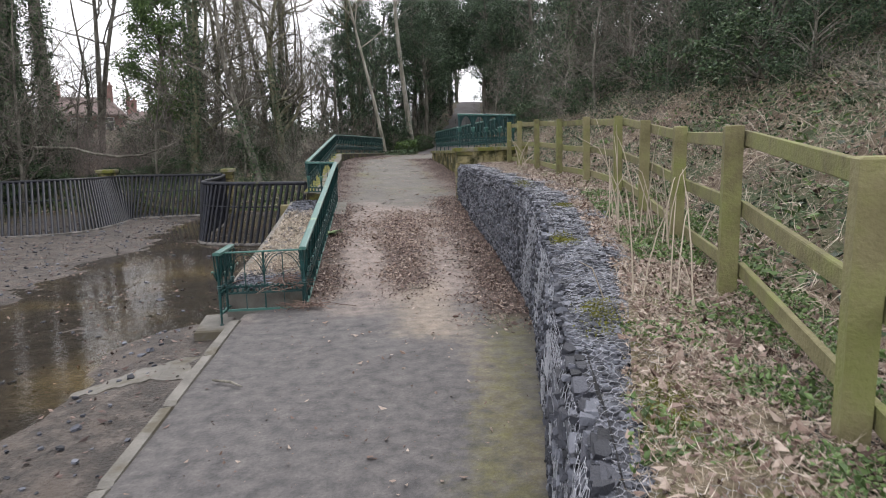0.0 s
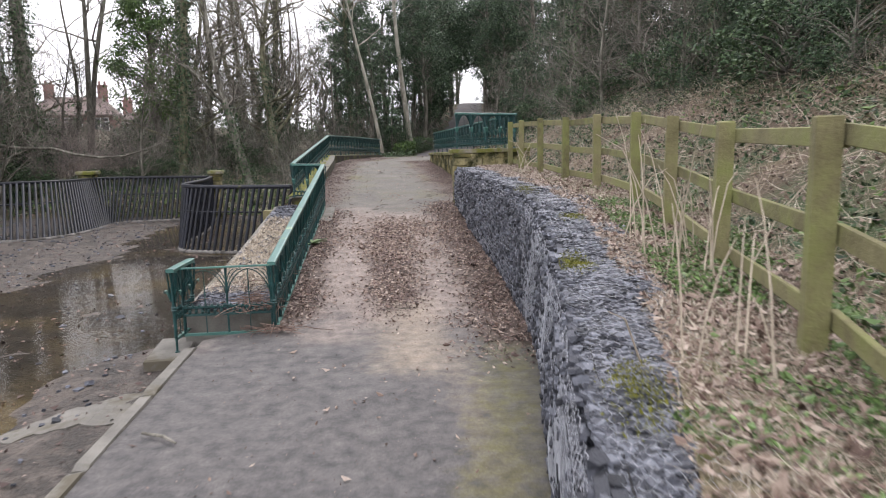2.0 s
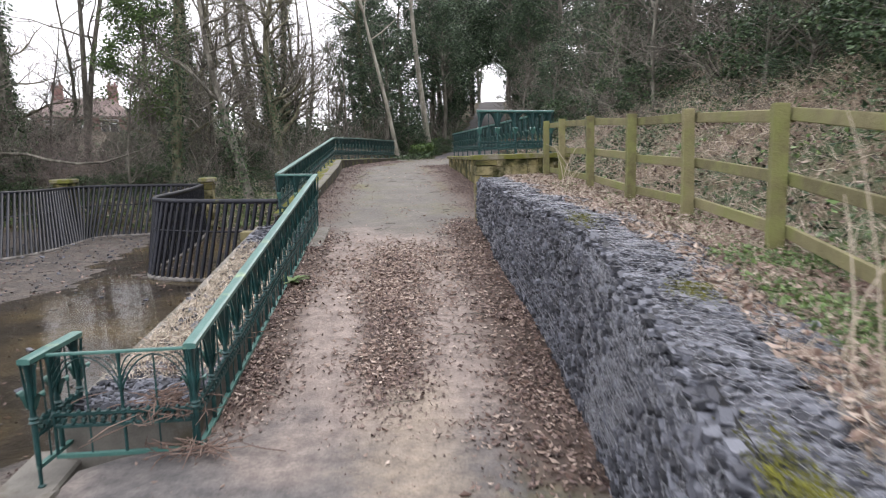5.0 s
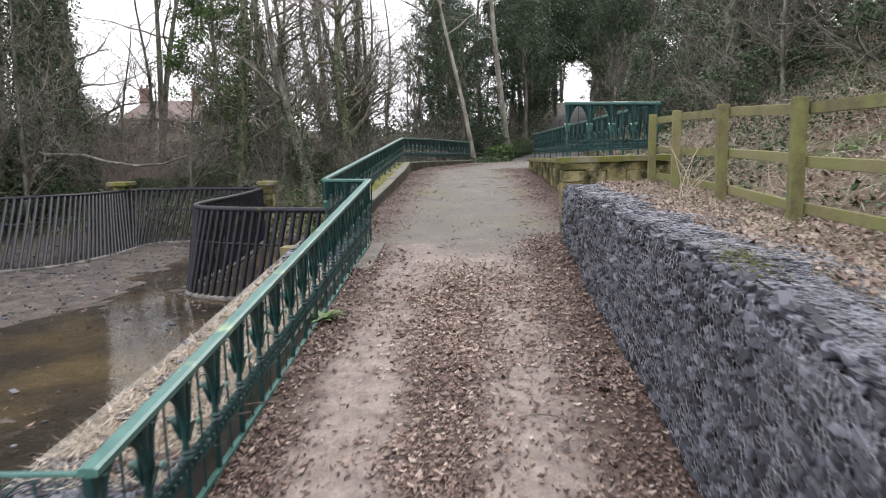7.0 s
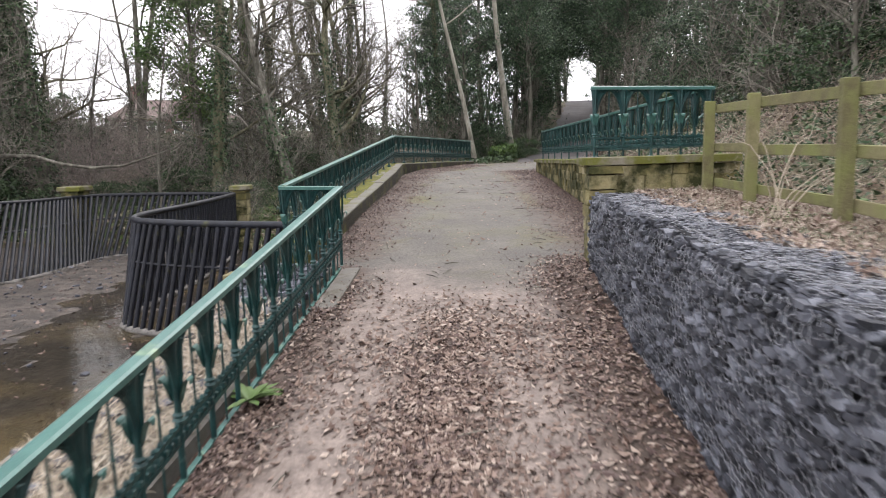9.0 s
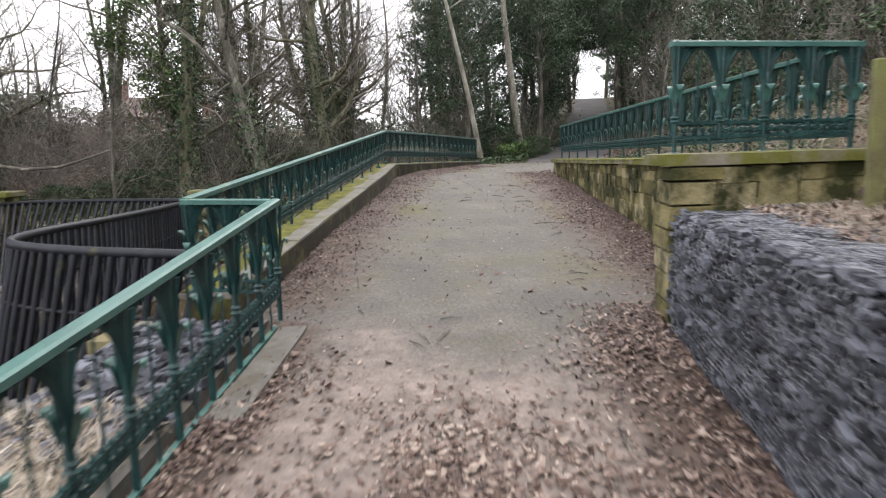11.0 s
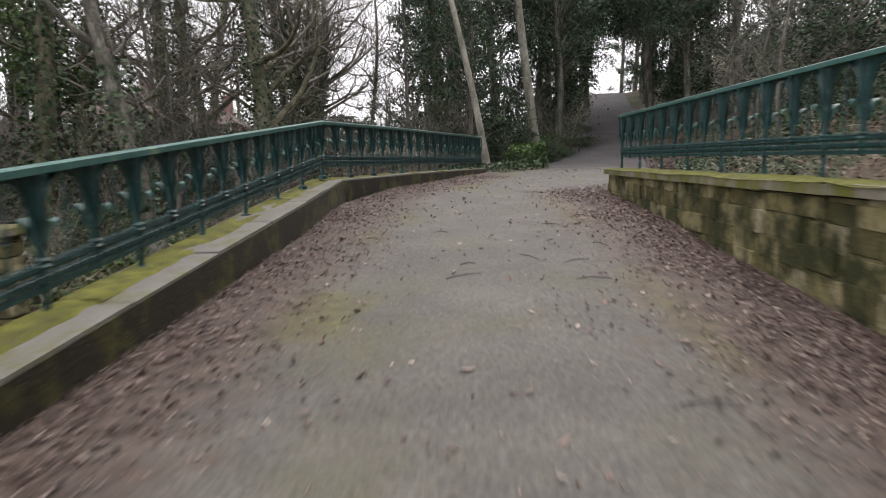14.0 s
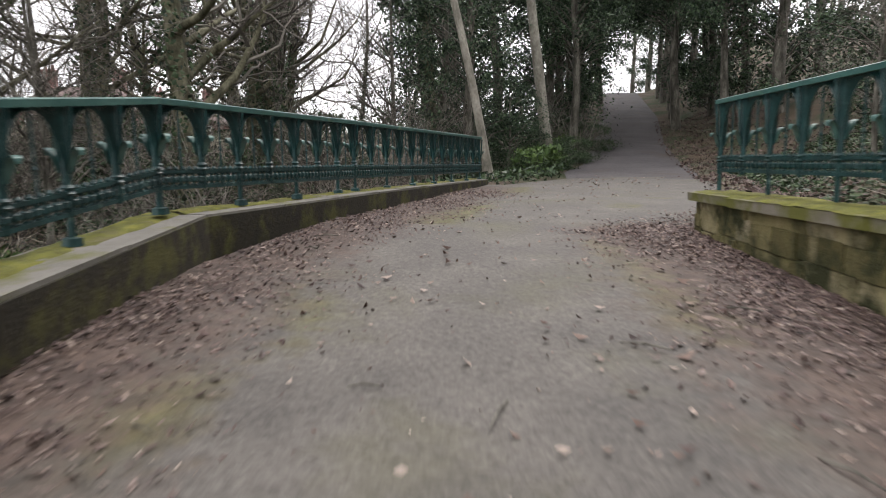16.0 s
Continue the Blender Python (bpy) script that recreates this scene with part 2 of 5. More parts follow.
M_FRAME = mat("white_frame", [(0.6, 0.6, 0.6), (0.75, 0.75, 0.74)], 3, 0.5, 0.0)
M_GLASS = mat("window_glass", [(0.03, 0.035, 0.04), (0.06, 0.065, 0.07)], 2, 0.12, 0.0, rough_var=0.04)


M_TARMAC = mat("dark_tarmac", [(0.045, 0.041, 0.042), (0.075, 0.068, 0.07), (0.105, 0.096, 0.097)], 0.8, 0.85, 0.5, 60, stain=(0.075, 0.058, 0.045), stain_scale=0.7, stain_at=(0.55, 0.75))


def ground_mats():
    """The ground around, the path and the stream bed."""
    g = mat("woodland_floor", [(0.045, 0.032, 0.02), (0.085, 0.062, 0.04), (0.13, 0.095, 0.062)], 1.3, 0.95, 0.8, 14, stain=(0.035, 0.05, 0.018), stain_scale=0.6, stain_at=(0.45, 0.6), bump_dist=0.05)
    b = mat("stream_mud", [(0.008, 0.0065, 0.005), (0.042, 0.034, 0.029), (0.125, 0.104, 0.09)], 4.2, 0.6, 1.0, 22, stain=(0.075, 0.06, 0.05), stain_scale=2.2, stain_at=(0.52, 0.62), rough_var=0.22, bump_dist=0.06, spec=0.35)
    return g, b


M_GROUND, M_MUD = ground_mats()
M_TURF = mat("mossy_turf", [(0.06, 0.045, 0.031), (0.135, 0.107, 0.072), (0.24, 0.19, 0.13)], 5, 0.95, 1.0, 40, stain=(0.075, 0.078, 0.018), stain_scale=2.2, stain_at=(0.44, 0.56), bump_dist=0.03)


def path_mat():
    """Tarmac: dark and damp at the ford, bare earth on the ramp, grey-brown on the bridge, with mossy stains."""
    m = mat("tarmac_path", [(0.05, 0.045, 0.04), (0.085, 0.077, 0.068), (0.125, 0.114, 0.101)], 1.4, 0.8, 0.8, 34, stain=(0.085, 0.08, 0.045), stain_scale=0.9, stain_at=(0.5, 0.8), rough_var=0.15)
    nt = m.node_tree
    nd, ln = nt.nodes, nt.links
    p = nd["Principled BSDF"]
    old = p.inputs["Base Color"].links[0].from_socket
    geo = nd.new("ShaderNodeNewGeometry")
    nzz = nd.new("ShaderNodeTexNoise")
    nzz.inputs["Scale"].default_value, nzz.inputs["Detail"].default_value = 0.9, 6
    ln.new(geo.outputs["Position"], nzz.inputs["Vector"])
    sep = nd.new("ShaderNodeSeparateXYZ")
    ln.new(geo.outputs["Position"], sep.inputs[0])
    y = nd.new("ShaderNodeMath")
    y.operation = "MULTIPLY_ADD"
    y.inputs[1].default_value = 4.0
    ln.new(nzz.outputs["Fac"], y.inputs[0])
    ln.new(sep.outputs["Y"], y.inputs[2])

    def band(a, b):
        r = nd.new("ShaderNodeMapRange")
        r.interpolation_type = "SMOOTHSTEP"
        r.inputs["From Min"].default_value, r.inputs["From Max"].default_value = a, b
        ln.new(y.outputs[0], r.inputs["Value"])
        return r.outputs[0]

    def blend(fac, a, colour):
        k = nd.new("ShaderNodeMix")
        k.data_type = "RGBA"
        ln.new(fac, k.inputs["Factor"])
        ln.new(a, k.inputs[6])
        if isinstance(colour, tuple):
            k.inputs[7].default_value = (*colour, 1)
        else:
            ln.new(colour, k.inputs[7])
        return k.outputs[2]
    fine = nd.new("ShaderNodeTexNoise")
    fine.inputs["Scale"].default_value, fine.inputs["Detail"].default_value = 6.5, 12
    ln.new(geo.outputs["Position"], fine.inputs["Vector"])

    sharp = nd.new("ShaderNodeMapRange")
    sharp.inputs["From Min"].default_value, sharp.inputs["From Max"].default_value = 0.22, 0.80
    ln.new(fine.outputs["Fac"], sharp.inputs["Value"])

    def two(c1, c2):
        k = nd.new("ShaderNodeMix")
        k.data_type = "RGBA"
        ln.new(sharp.outputs[0], k.inputs["Factor"])
        k.inputs[6].default_value, k.inputs[7].default_value = (*c1, 1), (*c2, 1)
        return k.outputs[2]
    damp, earth = two((0.032, 0.031, 0.034), (0.118, 0.109, 0.105)), two((0.095, 0.075, 0.067), (0.255, 0.208, 0.182))
    a = blend(band(9.2, 11.0), damp, earth)
    out = blend(band(16.6, 18.2), a, old)

    def patch(name, lo, hi, colour, base):
        at = nd.new("ShaderNodeAttribute")
        at.attribute_name = name
        ns = nd.new("ShaderNodeTexNoise")
        ns.inputs["Scale"].default_value, ns.inputs["Detail"].default_value, ns.inputs["Roughness"].default_value = 5.0, 8, 0.7
        ln.new(geo.outputs["Position"], ns.inputs["Vector"])
        ad = nd.new("ShaderNodeMath")
        ln.new(at.outputs["Fac"], ad.inputs[0])
        ln.new(ns.outputs["Fac"], ad.inputs[1])
        mr = nd.new("ShaderNodeMapRange")
        mr.inputs["From Min"].default_value, mr.inputs["From Max"].default_value = lo, hi
        ln.new(ad.outputs[0], mr.inputs["Value"])
        return blend(mr.outputs[0], base, colour)
    out = patch("sand", 0.75, 1.3, two((0.13, 0.105, 0.082), (0.27, 0.222, 0.175)), out)
    out = patch("moss", 0.85, 1.25, two((0.05, 0.047, 0.02), (0.12, 0.112, 0.04)), out)
    out = patch("soil", 0.75, 1.15, two((0.028, 0.019, 0.015), (0.11, 0.075, 0.058)), out)
    speck = nd.new("ShaderNodeTexNoise")
    speck.inputs["Scale"].default_value, speck.inputs["Detail"].default_value, speck.inputs["Roughness"].default_value = 34, 10, 0.8
    ln.new(geo.outputs["Position"], speck.inputs["Vector"])
    sr = nd.new("ShaderNodeMapRange")
    sr.inputs["From Min"].default_value, sr.inputs["From Max"].default_value = 0.34, 0.66
    sr.inputs["To Min"].default_value, sr.inputs["To Max"].default_value = 0.62, 1.35
    ln.new(speck.outputs["Fac"], sr.inputs["Value"])
    mul = nd.new("ShaderNodeVectorMath")
    mul.operation = "SCALE"
    ln.new(out, mul.inputs[0])
    ln.new(sr.outputs[0], mul.inputs["Scale"])
    ln.new(mul.outputs[0], p.inputs["Base Color"])
    return m


M_PATH = path_mat()


def water_mat():
    m = bpy.data.materials.new("shallow_water")
    m.use_nodes = True
    nd, ln = m.node_tree.nodes, m.node_tree.links
    p = nd["Principled BSDF"]
    silt, tint = nd.new("ShaderNodeTexNoise"), nd.new("ShaderNodeValToRGB")
    silt.inputs["Scale"].default_value, silt.inputs["Detail"].default_value = 0.5, 5
    e = tint.color_ramp.elements
    e[0].position, e[0].color = 0.46, (0.018, 0.014, 0.008, 1)
    e[1].position, e[1].color = 0.64, (0.10, 0.072, 0.028, 1)
    ln.new(silt.outputs["Fac"], tint.inputs["Fac"])
    ln.new(tint.outputs["Color"], p.inputs["Base Color"])
    p.inputs["Roughness"].default_value, p.inputs["IOR"].default_value, p.inputs["Alpha"].default_value = 0.03, 1.33, 0.55
    geo, nz = nd.new("ShaderNodeNewGeometry"), nd.new("ShaderNodeTexNoise")
    nz.inputs["Scale"].default_value, nz.inputs["Detail"].default_value = 7.0, 4
    ln.new(geo.outputs["Position"], nz.inputs["Vector"])
    ln.new(geo.outputs["Position"], silt.inputs["Vector"])
    bp = nd.new("ShaderNodeBump")
    bp.inputs["Strength"].default_value, bp.inputs["Distance"].default_value = 0.14, 0.02
    ln.new(nz.outputs["Fac"], bp.inputs["Height"])
    ln.new(bp.outputs[0], p.inputs["Normal"])
    return m


M_WATER = water_mat()

# ---------- the lie of the land ----------
ROAD_Y = [-12, 8.4, 9.6, 11.2, 13.2, 16, 20, 22, 24.5, 26.5, 28.5, 31, 36, 40, 45, 51, 60, 78, 92, 120]
ROAD_Z = [0.02, 0.03, 0.12, 0.32, 0.52, 0.78, 1.06, 1.20, 1.34, 1.45, 1.54, 1.57, 1.555, 1.52, 1.75, 2.38, 3.85, 6.5, 7.4, 7.5]
GAB_Y = [-8, -4, -1.6, 0.4, 1.4, 3.2, 4.9, 6.6, 8.0, 9.2, 11, 13, 16.2]
GAB_X = [-0.75, -0.3, 0.05, 0.42, 0.62, 1.02, 1.36, 1.68, 1.86, 1.92, 1.9, 1.84, 1.85]
GAB_TOP_Y, GAB_TOP_Z = [-8, 0, 2, 7.6, 11, 16], [1.1, 1.2, 1.27, 1.55, 1.63, 1.7]
LEFT_Y = [-12, 7.95, 8.1, 16.2, 16.4, 26.7, 36, 40, 51, 60, 78, 100, 120]
LEFT_X = [-2.15, -2.15, -1.4, -1.4, -1.76, -1.72, 0.1, 2.0, 4.4, 6.1, 9.1, 12.5, 15]
RIGHT_Y = GAB_Y + [16.72, 16.95, 28.8, 29.5, 32, 36, 42, 51, 60, 78, 100, 120]
RIGHT_X = GAB_X + [1.84, 2.76, 2.14, 2.35, 3.3, 4.5, 5.8, 7.2, 9.0, 11.6, 15, 18]


def road_z(y):
    return np.interp(y, ROAD_Y, ROAD_Z)


def path_z(x, y):
    """The path's surface: a crown, a fall to the right over the bridge, and leaf mould raised along its edges."""
    x, y = np.asarray(x, float), np.asarray(y, float)
    lx, rx = np.interp(y, LEFT_Y, LEFT_X), np.interp(y, RIGHT_Y, RIGHT_X)
    u = (x - lx) / (rx - lx)
    z = road_z(y) + 0.012 * bumps(x, y, 1.3) - 0.02 * (2 * u - 1) ** 2
    z = z - 0.035 * (x - 0.3) * step(y, 17, 20) * step(-y, -32, -28)
    return z + np.where((y > 16) & (y < 36), 0.012 * step(u, 0.86, 1.0) + 0.055 * step(1 - u, 0.82, 1.0), 0)


def gab_x(y):
    return np.interp(y, GAB_Y, GAB_X)


def gab_z(y):
    return np.interp(y, GAB_TOP_Y, GAB_TOP_Z)


def step(x, a, b):
    t = np.clip((np.asarray(x, float) - a) / (b - a), 0, 1)
    return t * t * (3 - 2 * t)


def bumps(x, y, s, seed=0.0):
    return (np.sin(x * s * 1.3 + 1.7 * np.sin(y * s * 0.9 + seed)) + np.sin(y * s * 1.1 + 2.1 * np.sin(x * s * 0.7 + seed * 2)) + 0.6 * np.sin((x + y) * s * 2.3 + seed)) / 2.6


def land(x, y):
    """The height of the ground."""
    x, y = np.asarray(x, float), np.asarray(y, float)
    rz, lx, rx = road_z(y), np.interp(y, LEFT_Y, LEFT_X), np.interp(y, RIGHT_Y, RIGHT_X)
    near = np.where(y < 16.2, gab_z(y) - 0.03, np.interp(y, [16.2, 28.8, 33, 40], [1.72, 1.6, 1.56, 1.5]))
    near = np.where(y > 33, np.maximum(near, rz), near)
    foot = np.where(y < 30, 3.9, rx + np.interp(y, [30, 36], [1.6, 1.2]))
    foot = np.where(y < 8, np.interp(y, [-8, 2, 8], [2.2, 3.0, 3.9]), foot)
    steep = np.interp(y, [0, 20, 40, 60], [0.56, 0.52, 0.42, 0.4])
    rise = np.clip(x - foot, 0, 12)
    right = near + rise * steep + 0.05 * rise * bumps(x, y, 0.5, 3.0) + 0.02 * bumps(x, y, 2.0)
    bed = -0.435 + 0.03 * bumps(x, y, 0.8, 1.0) + 0.02 * bumps(x, y, 2.6, 2.0) + 0.014 * bumps(x, y, 6.0, 3.0)
    bed = bed + 0.085 * step(-x, 6.3, 8.3) * step(y, 8.5, 12.5) + 0.15 * step(x, -4.2, -2.8) * step(-y, -9.6, -7.8) * step(y, 3.0, 5.2) + 0.03 * step(-x, 8, 10)
    bed = bed + 0.12 * step(-x, 10, 14) + np.clip(-14 - x, 0, 18) * 0.10
    bank = np.interp(y, [25.5, 29, 36, 50, 90], [0.0, 0.75, 1.2, 1.7, 4.2])
    bed = bed + bank * step(y, 25.8, 28)
    edge = np.where(y > 36, rz - 0.25 * step(lx - x, 0.5, 4), bed)
    left = np.where(y > 36, lerp(edge, bed, step(lx - x, 2, 7)), bed)
    z = rz - 0.05 - 0.12 * step(y, 16.8, 19) * step(-y, -34, -31)
    wide = np.where(y > 36, 0.5, 0.25)
    z = lerp(z, left, step(lx - x, 0.05, 0.05 + wide))
    z = lerp(z, right, step(x - rx, 0.12, 0.5))
    return z


def build_ground():
    def axis(lo, a, b, hi, fine):
        mid = np.arange(a, b, fine)
        out1 = a - np.geomspace(0.6, a - lo, 22)[::-1]
        out2 = b + np.geomspace(0.6, hi - b, 22)
        return np.concatenate([out1, mid, out2])
    xs, ys = axis(-600, -16, 16, 600, 0.2), axis(-300, -9, 62, 900, 0.3)
    X, Y = np.meshgrid(xs, ys)
    Z = land(X, Y)
    n, w = len(ys), len(xs)
    idx = np.arange(n * w).reshape(n, w)
    faces = np.stack([idx[:-1, :-1], idx[:-1, 1:], idx[1:, 1:], idx[1:, :-1]], -1).reshape(-1, 4)
    ob = link_mesh("ground", np.stack([X, Y, Z], -1).reshape(-1, 3).tolist(), faces.tolist(), M_GROUND, smooth=True)
    ob.data.materials.append(M_MUD)
    cx, cy = (X[:-1, :-1] + X[1:, 1:]) / 2, (Y[:-1, :-1] + Y[1:, 1:]) / 2
    mud = ((cx < -1.3) & (cx > -13.6 + 0.9 * bumps(cx, cy, 1.1, 4.0)) & (cy < 26.2 + 0.5 * bumps(cx, cy, 1.5, 6.0))).reshape(-1)
    ob.data.polygons.foreach_set("material_index", mud.astype(np.int32))
    tagged(ob, "damp woodland ground with mud and ivy", "ground", kind="structure")


build_ground()


def build_path():
    g = Geo()
    rows = []
    for y in np.concatenate([np.arange(-9, 37, 0.2), np.arange(37, 100, 1.0)]):
        lx, rx = float(np.interp(y, LEFT_Y, LEFT_X)), float(np.interp(y, RIGHT_Y, RIGHT_X))
        if y > 36:
            lx += 0.15 * math.sin(y * 1.3)
        row = []
        for k in range(17):
            u = k / 16
            x = lerp(lx - 0.02, rx + 0.08, u)
            row.append((x, y, float(path_z(x, y))))
        rows.append(row)
    g.strip(rows)
    ob = g.make("path", M_PATH, smooth=True)
    v = np.array(g.v)
    x, y = v[:, 0], v[:, 1]
    ob.data.materials.append(M_TARMAC)
    ob.data.polygons.foreach_set("material_index", np.array([1 if g.v[f[0]][1] + 0.35 * g.v[f[0]][0] > 40.5 else 0 for f in g.f], np.int32))
    lx, rx = np.interp(y, LEFT_Y, LEFT_X), np.interp(y, RIGHT_Y, RIGHT_X)

    def near(c, wd, a, b):
        return np.exp(-(((x - c) / wd) ** 2)) * step(y, a, a + 1.0) * step(-y, -b, -b + 1.0)
    soil = np.maximum.reduce([near(rx, 0.75, 6.6, 17), 0.95 * near(rx, 1.25, 16.5, 30), near(lx, 0.5, 8.0, 17), 0.8 * near(lx, 0.95, 16, 36), 0.95 * near(0.15, 0.36, 8.6, 14.5)])
    sand = np.maximum(0.75 * near(0.35, 0.55, 5.6, 10.0), 0.5 * near(0.8, 0.3, 2, 8))
    moss = np.maximum(0.62 * near(rx - 0.35, 0.55, 0.0, 8.5), 0.5 * near(1.3, 0.6, 16.5, 20))
    moss = np.maximum(moss, step(bumps(x, y, 1.4, 2.0), -0.3, 0.4) * np.maximum(near(rx - 0.85, 0.4, 17, 33), near(lx + 0.8, 0.4, 17, 36)))
    moss = np.maximum(moss, (0.28 + 0.12 * bumps(x, y, 0.9, 5.0)) * near(0.3, 1.3, 14.0, 25))
    for nm, val in (("soil", soil), ("sand", sand), ("moss", moss)):
        ob.data.attributes.new(nm, "FLOAT", "POINT").data.foreach_set("value", val.astype(np.float32))
    tagged(ob, "grey-brown tarmac footpath climbing over a bridge", "path", kind="structure")


build_path()

w = Geo()
rows = []
for y in np.arange(-9, 27, 0.5):
    rows.append([(x, float(y), -0.405) for x in np.linspace(-15, -2.1, 20)])
w.strip(rows)
water = tagged(w.make("water", M_WATER, smooth=True), "shallow brown stream water reflecting the sky", "water", kind="structure")

# ---------- stone walls and kerbs ----------
def stone_units():
    units = []
    for k in range(5):
        random.seed(40 + k)
        g = Geo()
        g.box((0, 0, 0), (1, 1, 1), jit=0.035, bevel=0.05)
        me = bpy.data.meshes.new("stone_block")
        me.from_pydata(g.v, [], g.f)
        me.materials.append(M_STONE)
        units.append(me)
    return units


STONES = stone_units()


def block_wall(parent, p0, p1, base, top, course=0.165, depth=0.16, seed=1):
    """Courses of squared stones along p0-p1; base(t) and top(t) give the heights."""
    random.seed(seed)
    a, b = Vector(p0), Vector(p1)
    d = b - a
    length = d.length
    d.normalize()
    rz = math.atan2(d.y, d.x)
    lo, hi = min(base(0), base(1)), max(top(0), top(1))
    z = hi
    while z > lo + 0.02:
        h = course * random.uniform(0.6, 1.35)
        z0 = z - h
        s = -random.uniform(0, 0.2)
        while s < length - 0.02:
            l = random.uniform(0.12, 0.44)
            e0, e1 = max(s, 0), min(s + l, length)
            t = (e0 + e1) / 2 / length
            if e1 - e0 > 0.06 and z0 < top(t) - 0.04 and z > base(t) - 0.05:
                zt = min(z, top(t))
                m = new("stone_block", random.choice(STONES))
                c = a + d * ((e0 + e1) / 2)
                m.matrix_basis = pose(c.x, c.y, (z0 + zt) / 2 + (random.uniform(-0.014, 0.014) if zt == z else 0), 0, random.uniform(-1.5, 1.5), math.degrees(rz)) @ Matrix.Diagonal((e1 - e0 - 0.005, depth + random.uniform(-0.03, 0.02), zt - z0 + 0.004, 1))
                m.parent = parent
            s += l
        z = z0


def prism(name, line, width, z0, z1, material, parent=None):
    """A solid along a line of (x, y): width to its left-hand side, heights z0[i] to z1[i]."""
    g = Geo()
    rows = []
    for i, (x, y) in enumerate(line):
        a, b = Vector(line[max(i - 1, 0)]), Vector(line[min(i + 1, len(line) - 1)])
        n = Vector((-(b - a).y, (b - a).x)).normalized() * width
        rows.append([(x, y, z0[i]), (x, y, z1[i]), (x + n.x, y + n.y, z1[i]), (x + n.x, y + n.y, z0[i])])
    g.strip(rows, close=True)
    g.f.append((3, 2, 1, 0))
    e = len(g.v) - 4
    g.f.append((e, e + 1, e + 2, e + 3))
    return g.make(name, material, parent)


def slabs(parent, p0, p1, z0, z1, width, thick, side, material, seed=0, unit=0.95, name="coping_stone"):
    """Flat stones end to end along p0-p1, to the given side (+1 left, -1 right) of the line."""
    random.seed(seed)
    a, b = Vector(p0), Vector(p1)
    d = (b - a)
    n = max(1, round(d.length / unit))
    u = d.normalized()
    nrm = Vector((-u.y, u.x)) * side
    pitch = math.atan2(z1 - z0, d.length)
    g = Geo()
    g.box((0, 0, 0), (1, 1, 1), jit=0.012, bevel=0.05)
    me = bpy.data.meshes.new(name)
    me.from_pydata(g.v, [], g.f)
    me.materials.append(material)
    for i in range(n):
        t = (i + 0.5) / n
        c = a + d * t + nrm * (width / 2)
        ob = new(name, me)
        ob.matrix_basis = Matrix.Translation((c.x, c.y, lerp(z0, z1, t) - thick / 2 + random.uniform(-0.006, 0.006))) @ Euler((0, -pitch, math.atan2(u.y, u.x))).to_matrix().to_4x4() @ Matrix.Diagonal((d.length / n - 0.008, width + random.uniform(-0.01, 0.01), thick, 1))
        ob.parent = parent


def moss_sheet(parent, p0, p1, z0, z1, across, cover, seed):
    """A cushion of moss on a coping: it shows where it stands proud of the stone."""
    a, b = Vector(p0), Vector(p1)
    d = b - a
    u = d.normalized()
    nrm = Vector((-u.y, u.x))
    n = int(d.length / 0.05)
    g = Geo()
    rows = []
    for i in range(n + 1):
        row = []
        for k in range(13):
            q = lerp(across[0], across[1], k / 12)
            p = a + d * (i / n) + nrm * q
            e = min(k, 12 - k) / 12
            h = 0.010 * float(bumps(p.x * 2, p.y, 3.1, seed)) + 0.007 * float(bumps(p.x * 2, p.y, 9.0, seed + 1)) + 0.004 * float(bumps(p.x, p.y, 23.0, seed))
            row.append((p.x, p.y, lerp(z0, z1, i / n) + min(0.016, h + cover - 0.02 * max(0, 0.16 - e) / 0.16)))
        rows.append(row)
    g.strip(rows)
    tagged(g.make("moss", M_MOSS, parent, smooth=True), "bright yellow-green moss", kind="stuff")


# right-hand parapet: inner face along the road, pier at its near end, wing wall to the side
PIER, PAR_END, WING_END = (1.84, 16.4), (2.15, 28.83), (3.75, 16.65)
PAR_X = 2.80
parapet = thing("wall_parapet", "mossy squared sandstone parapet wall beside the path", "wall", kind="structure")
prism("wall_core", [(PAR_X + 0.03, 16.7), (PAR_END[0] + 0.03, 28.8)][::-1], 0.30, [1.2, 0.3], [1.76, 1.96], M_MORTAR, parapet)
block_wall(parapet, (PAR_X + 0.08, 16.72), (PAR_END[0] + 0.08, PAR_END[1]), lambda t: float(road_z(lerp(16.6, 28.8, t))) - 0.2, lambda t: lerp(1.975, 1.77, t), seed=3)
block_wall(parapet, (PAR_END[0], 28.9), (PAR_END[0] + 0.42, 28.9), lambda t: 1.5, lambda t: 1.77, seed=4)
slabs(parapet, (PAR_X - 0.06, 16.78), (PAR_END[0] - 0.06, 29.0), 2.06, 1.85, 0.46, 0.085, -1, M_COPING, seed=5)
moss_sheet(parapet, (PAR_X - 0.06, 16.78), (PAR_END[0] - 0.06, 29.0), 2.06, 1.85, (-0.47, 0.012), 0.014, 1.0)
wing = thing("wall_wing", "sandstone wing wall with a pale flat coping", "wall", kind="structure")
prism("wall_core", [(PIER[0] + 0.05, 16.45), (WING_END[0], WING_END[1])], 0.3, [0.3, 0.9], [2.02, 2.02], M_MORTAR, wing)
block_wall(wing, (PIER[0] + 0.3, 16.38), WING_END, lambda t: 1.5, lambda t: 2.03, seed=8, depth=0.2)
slabs(wing, (PIER[0] - 0.07, 16.2), (WING_END[0], 16.45), 2.13, 2.13, 0.46, 0.095, 1, M_COPING, seed=6, unit=0.9)
pier = thing("wall_pier", "quoined sandstone pier at the end of the parapet", "wall", kind="structure")
random.seed(12)
z = 0.55
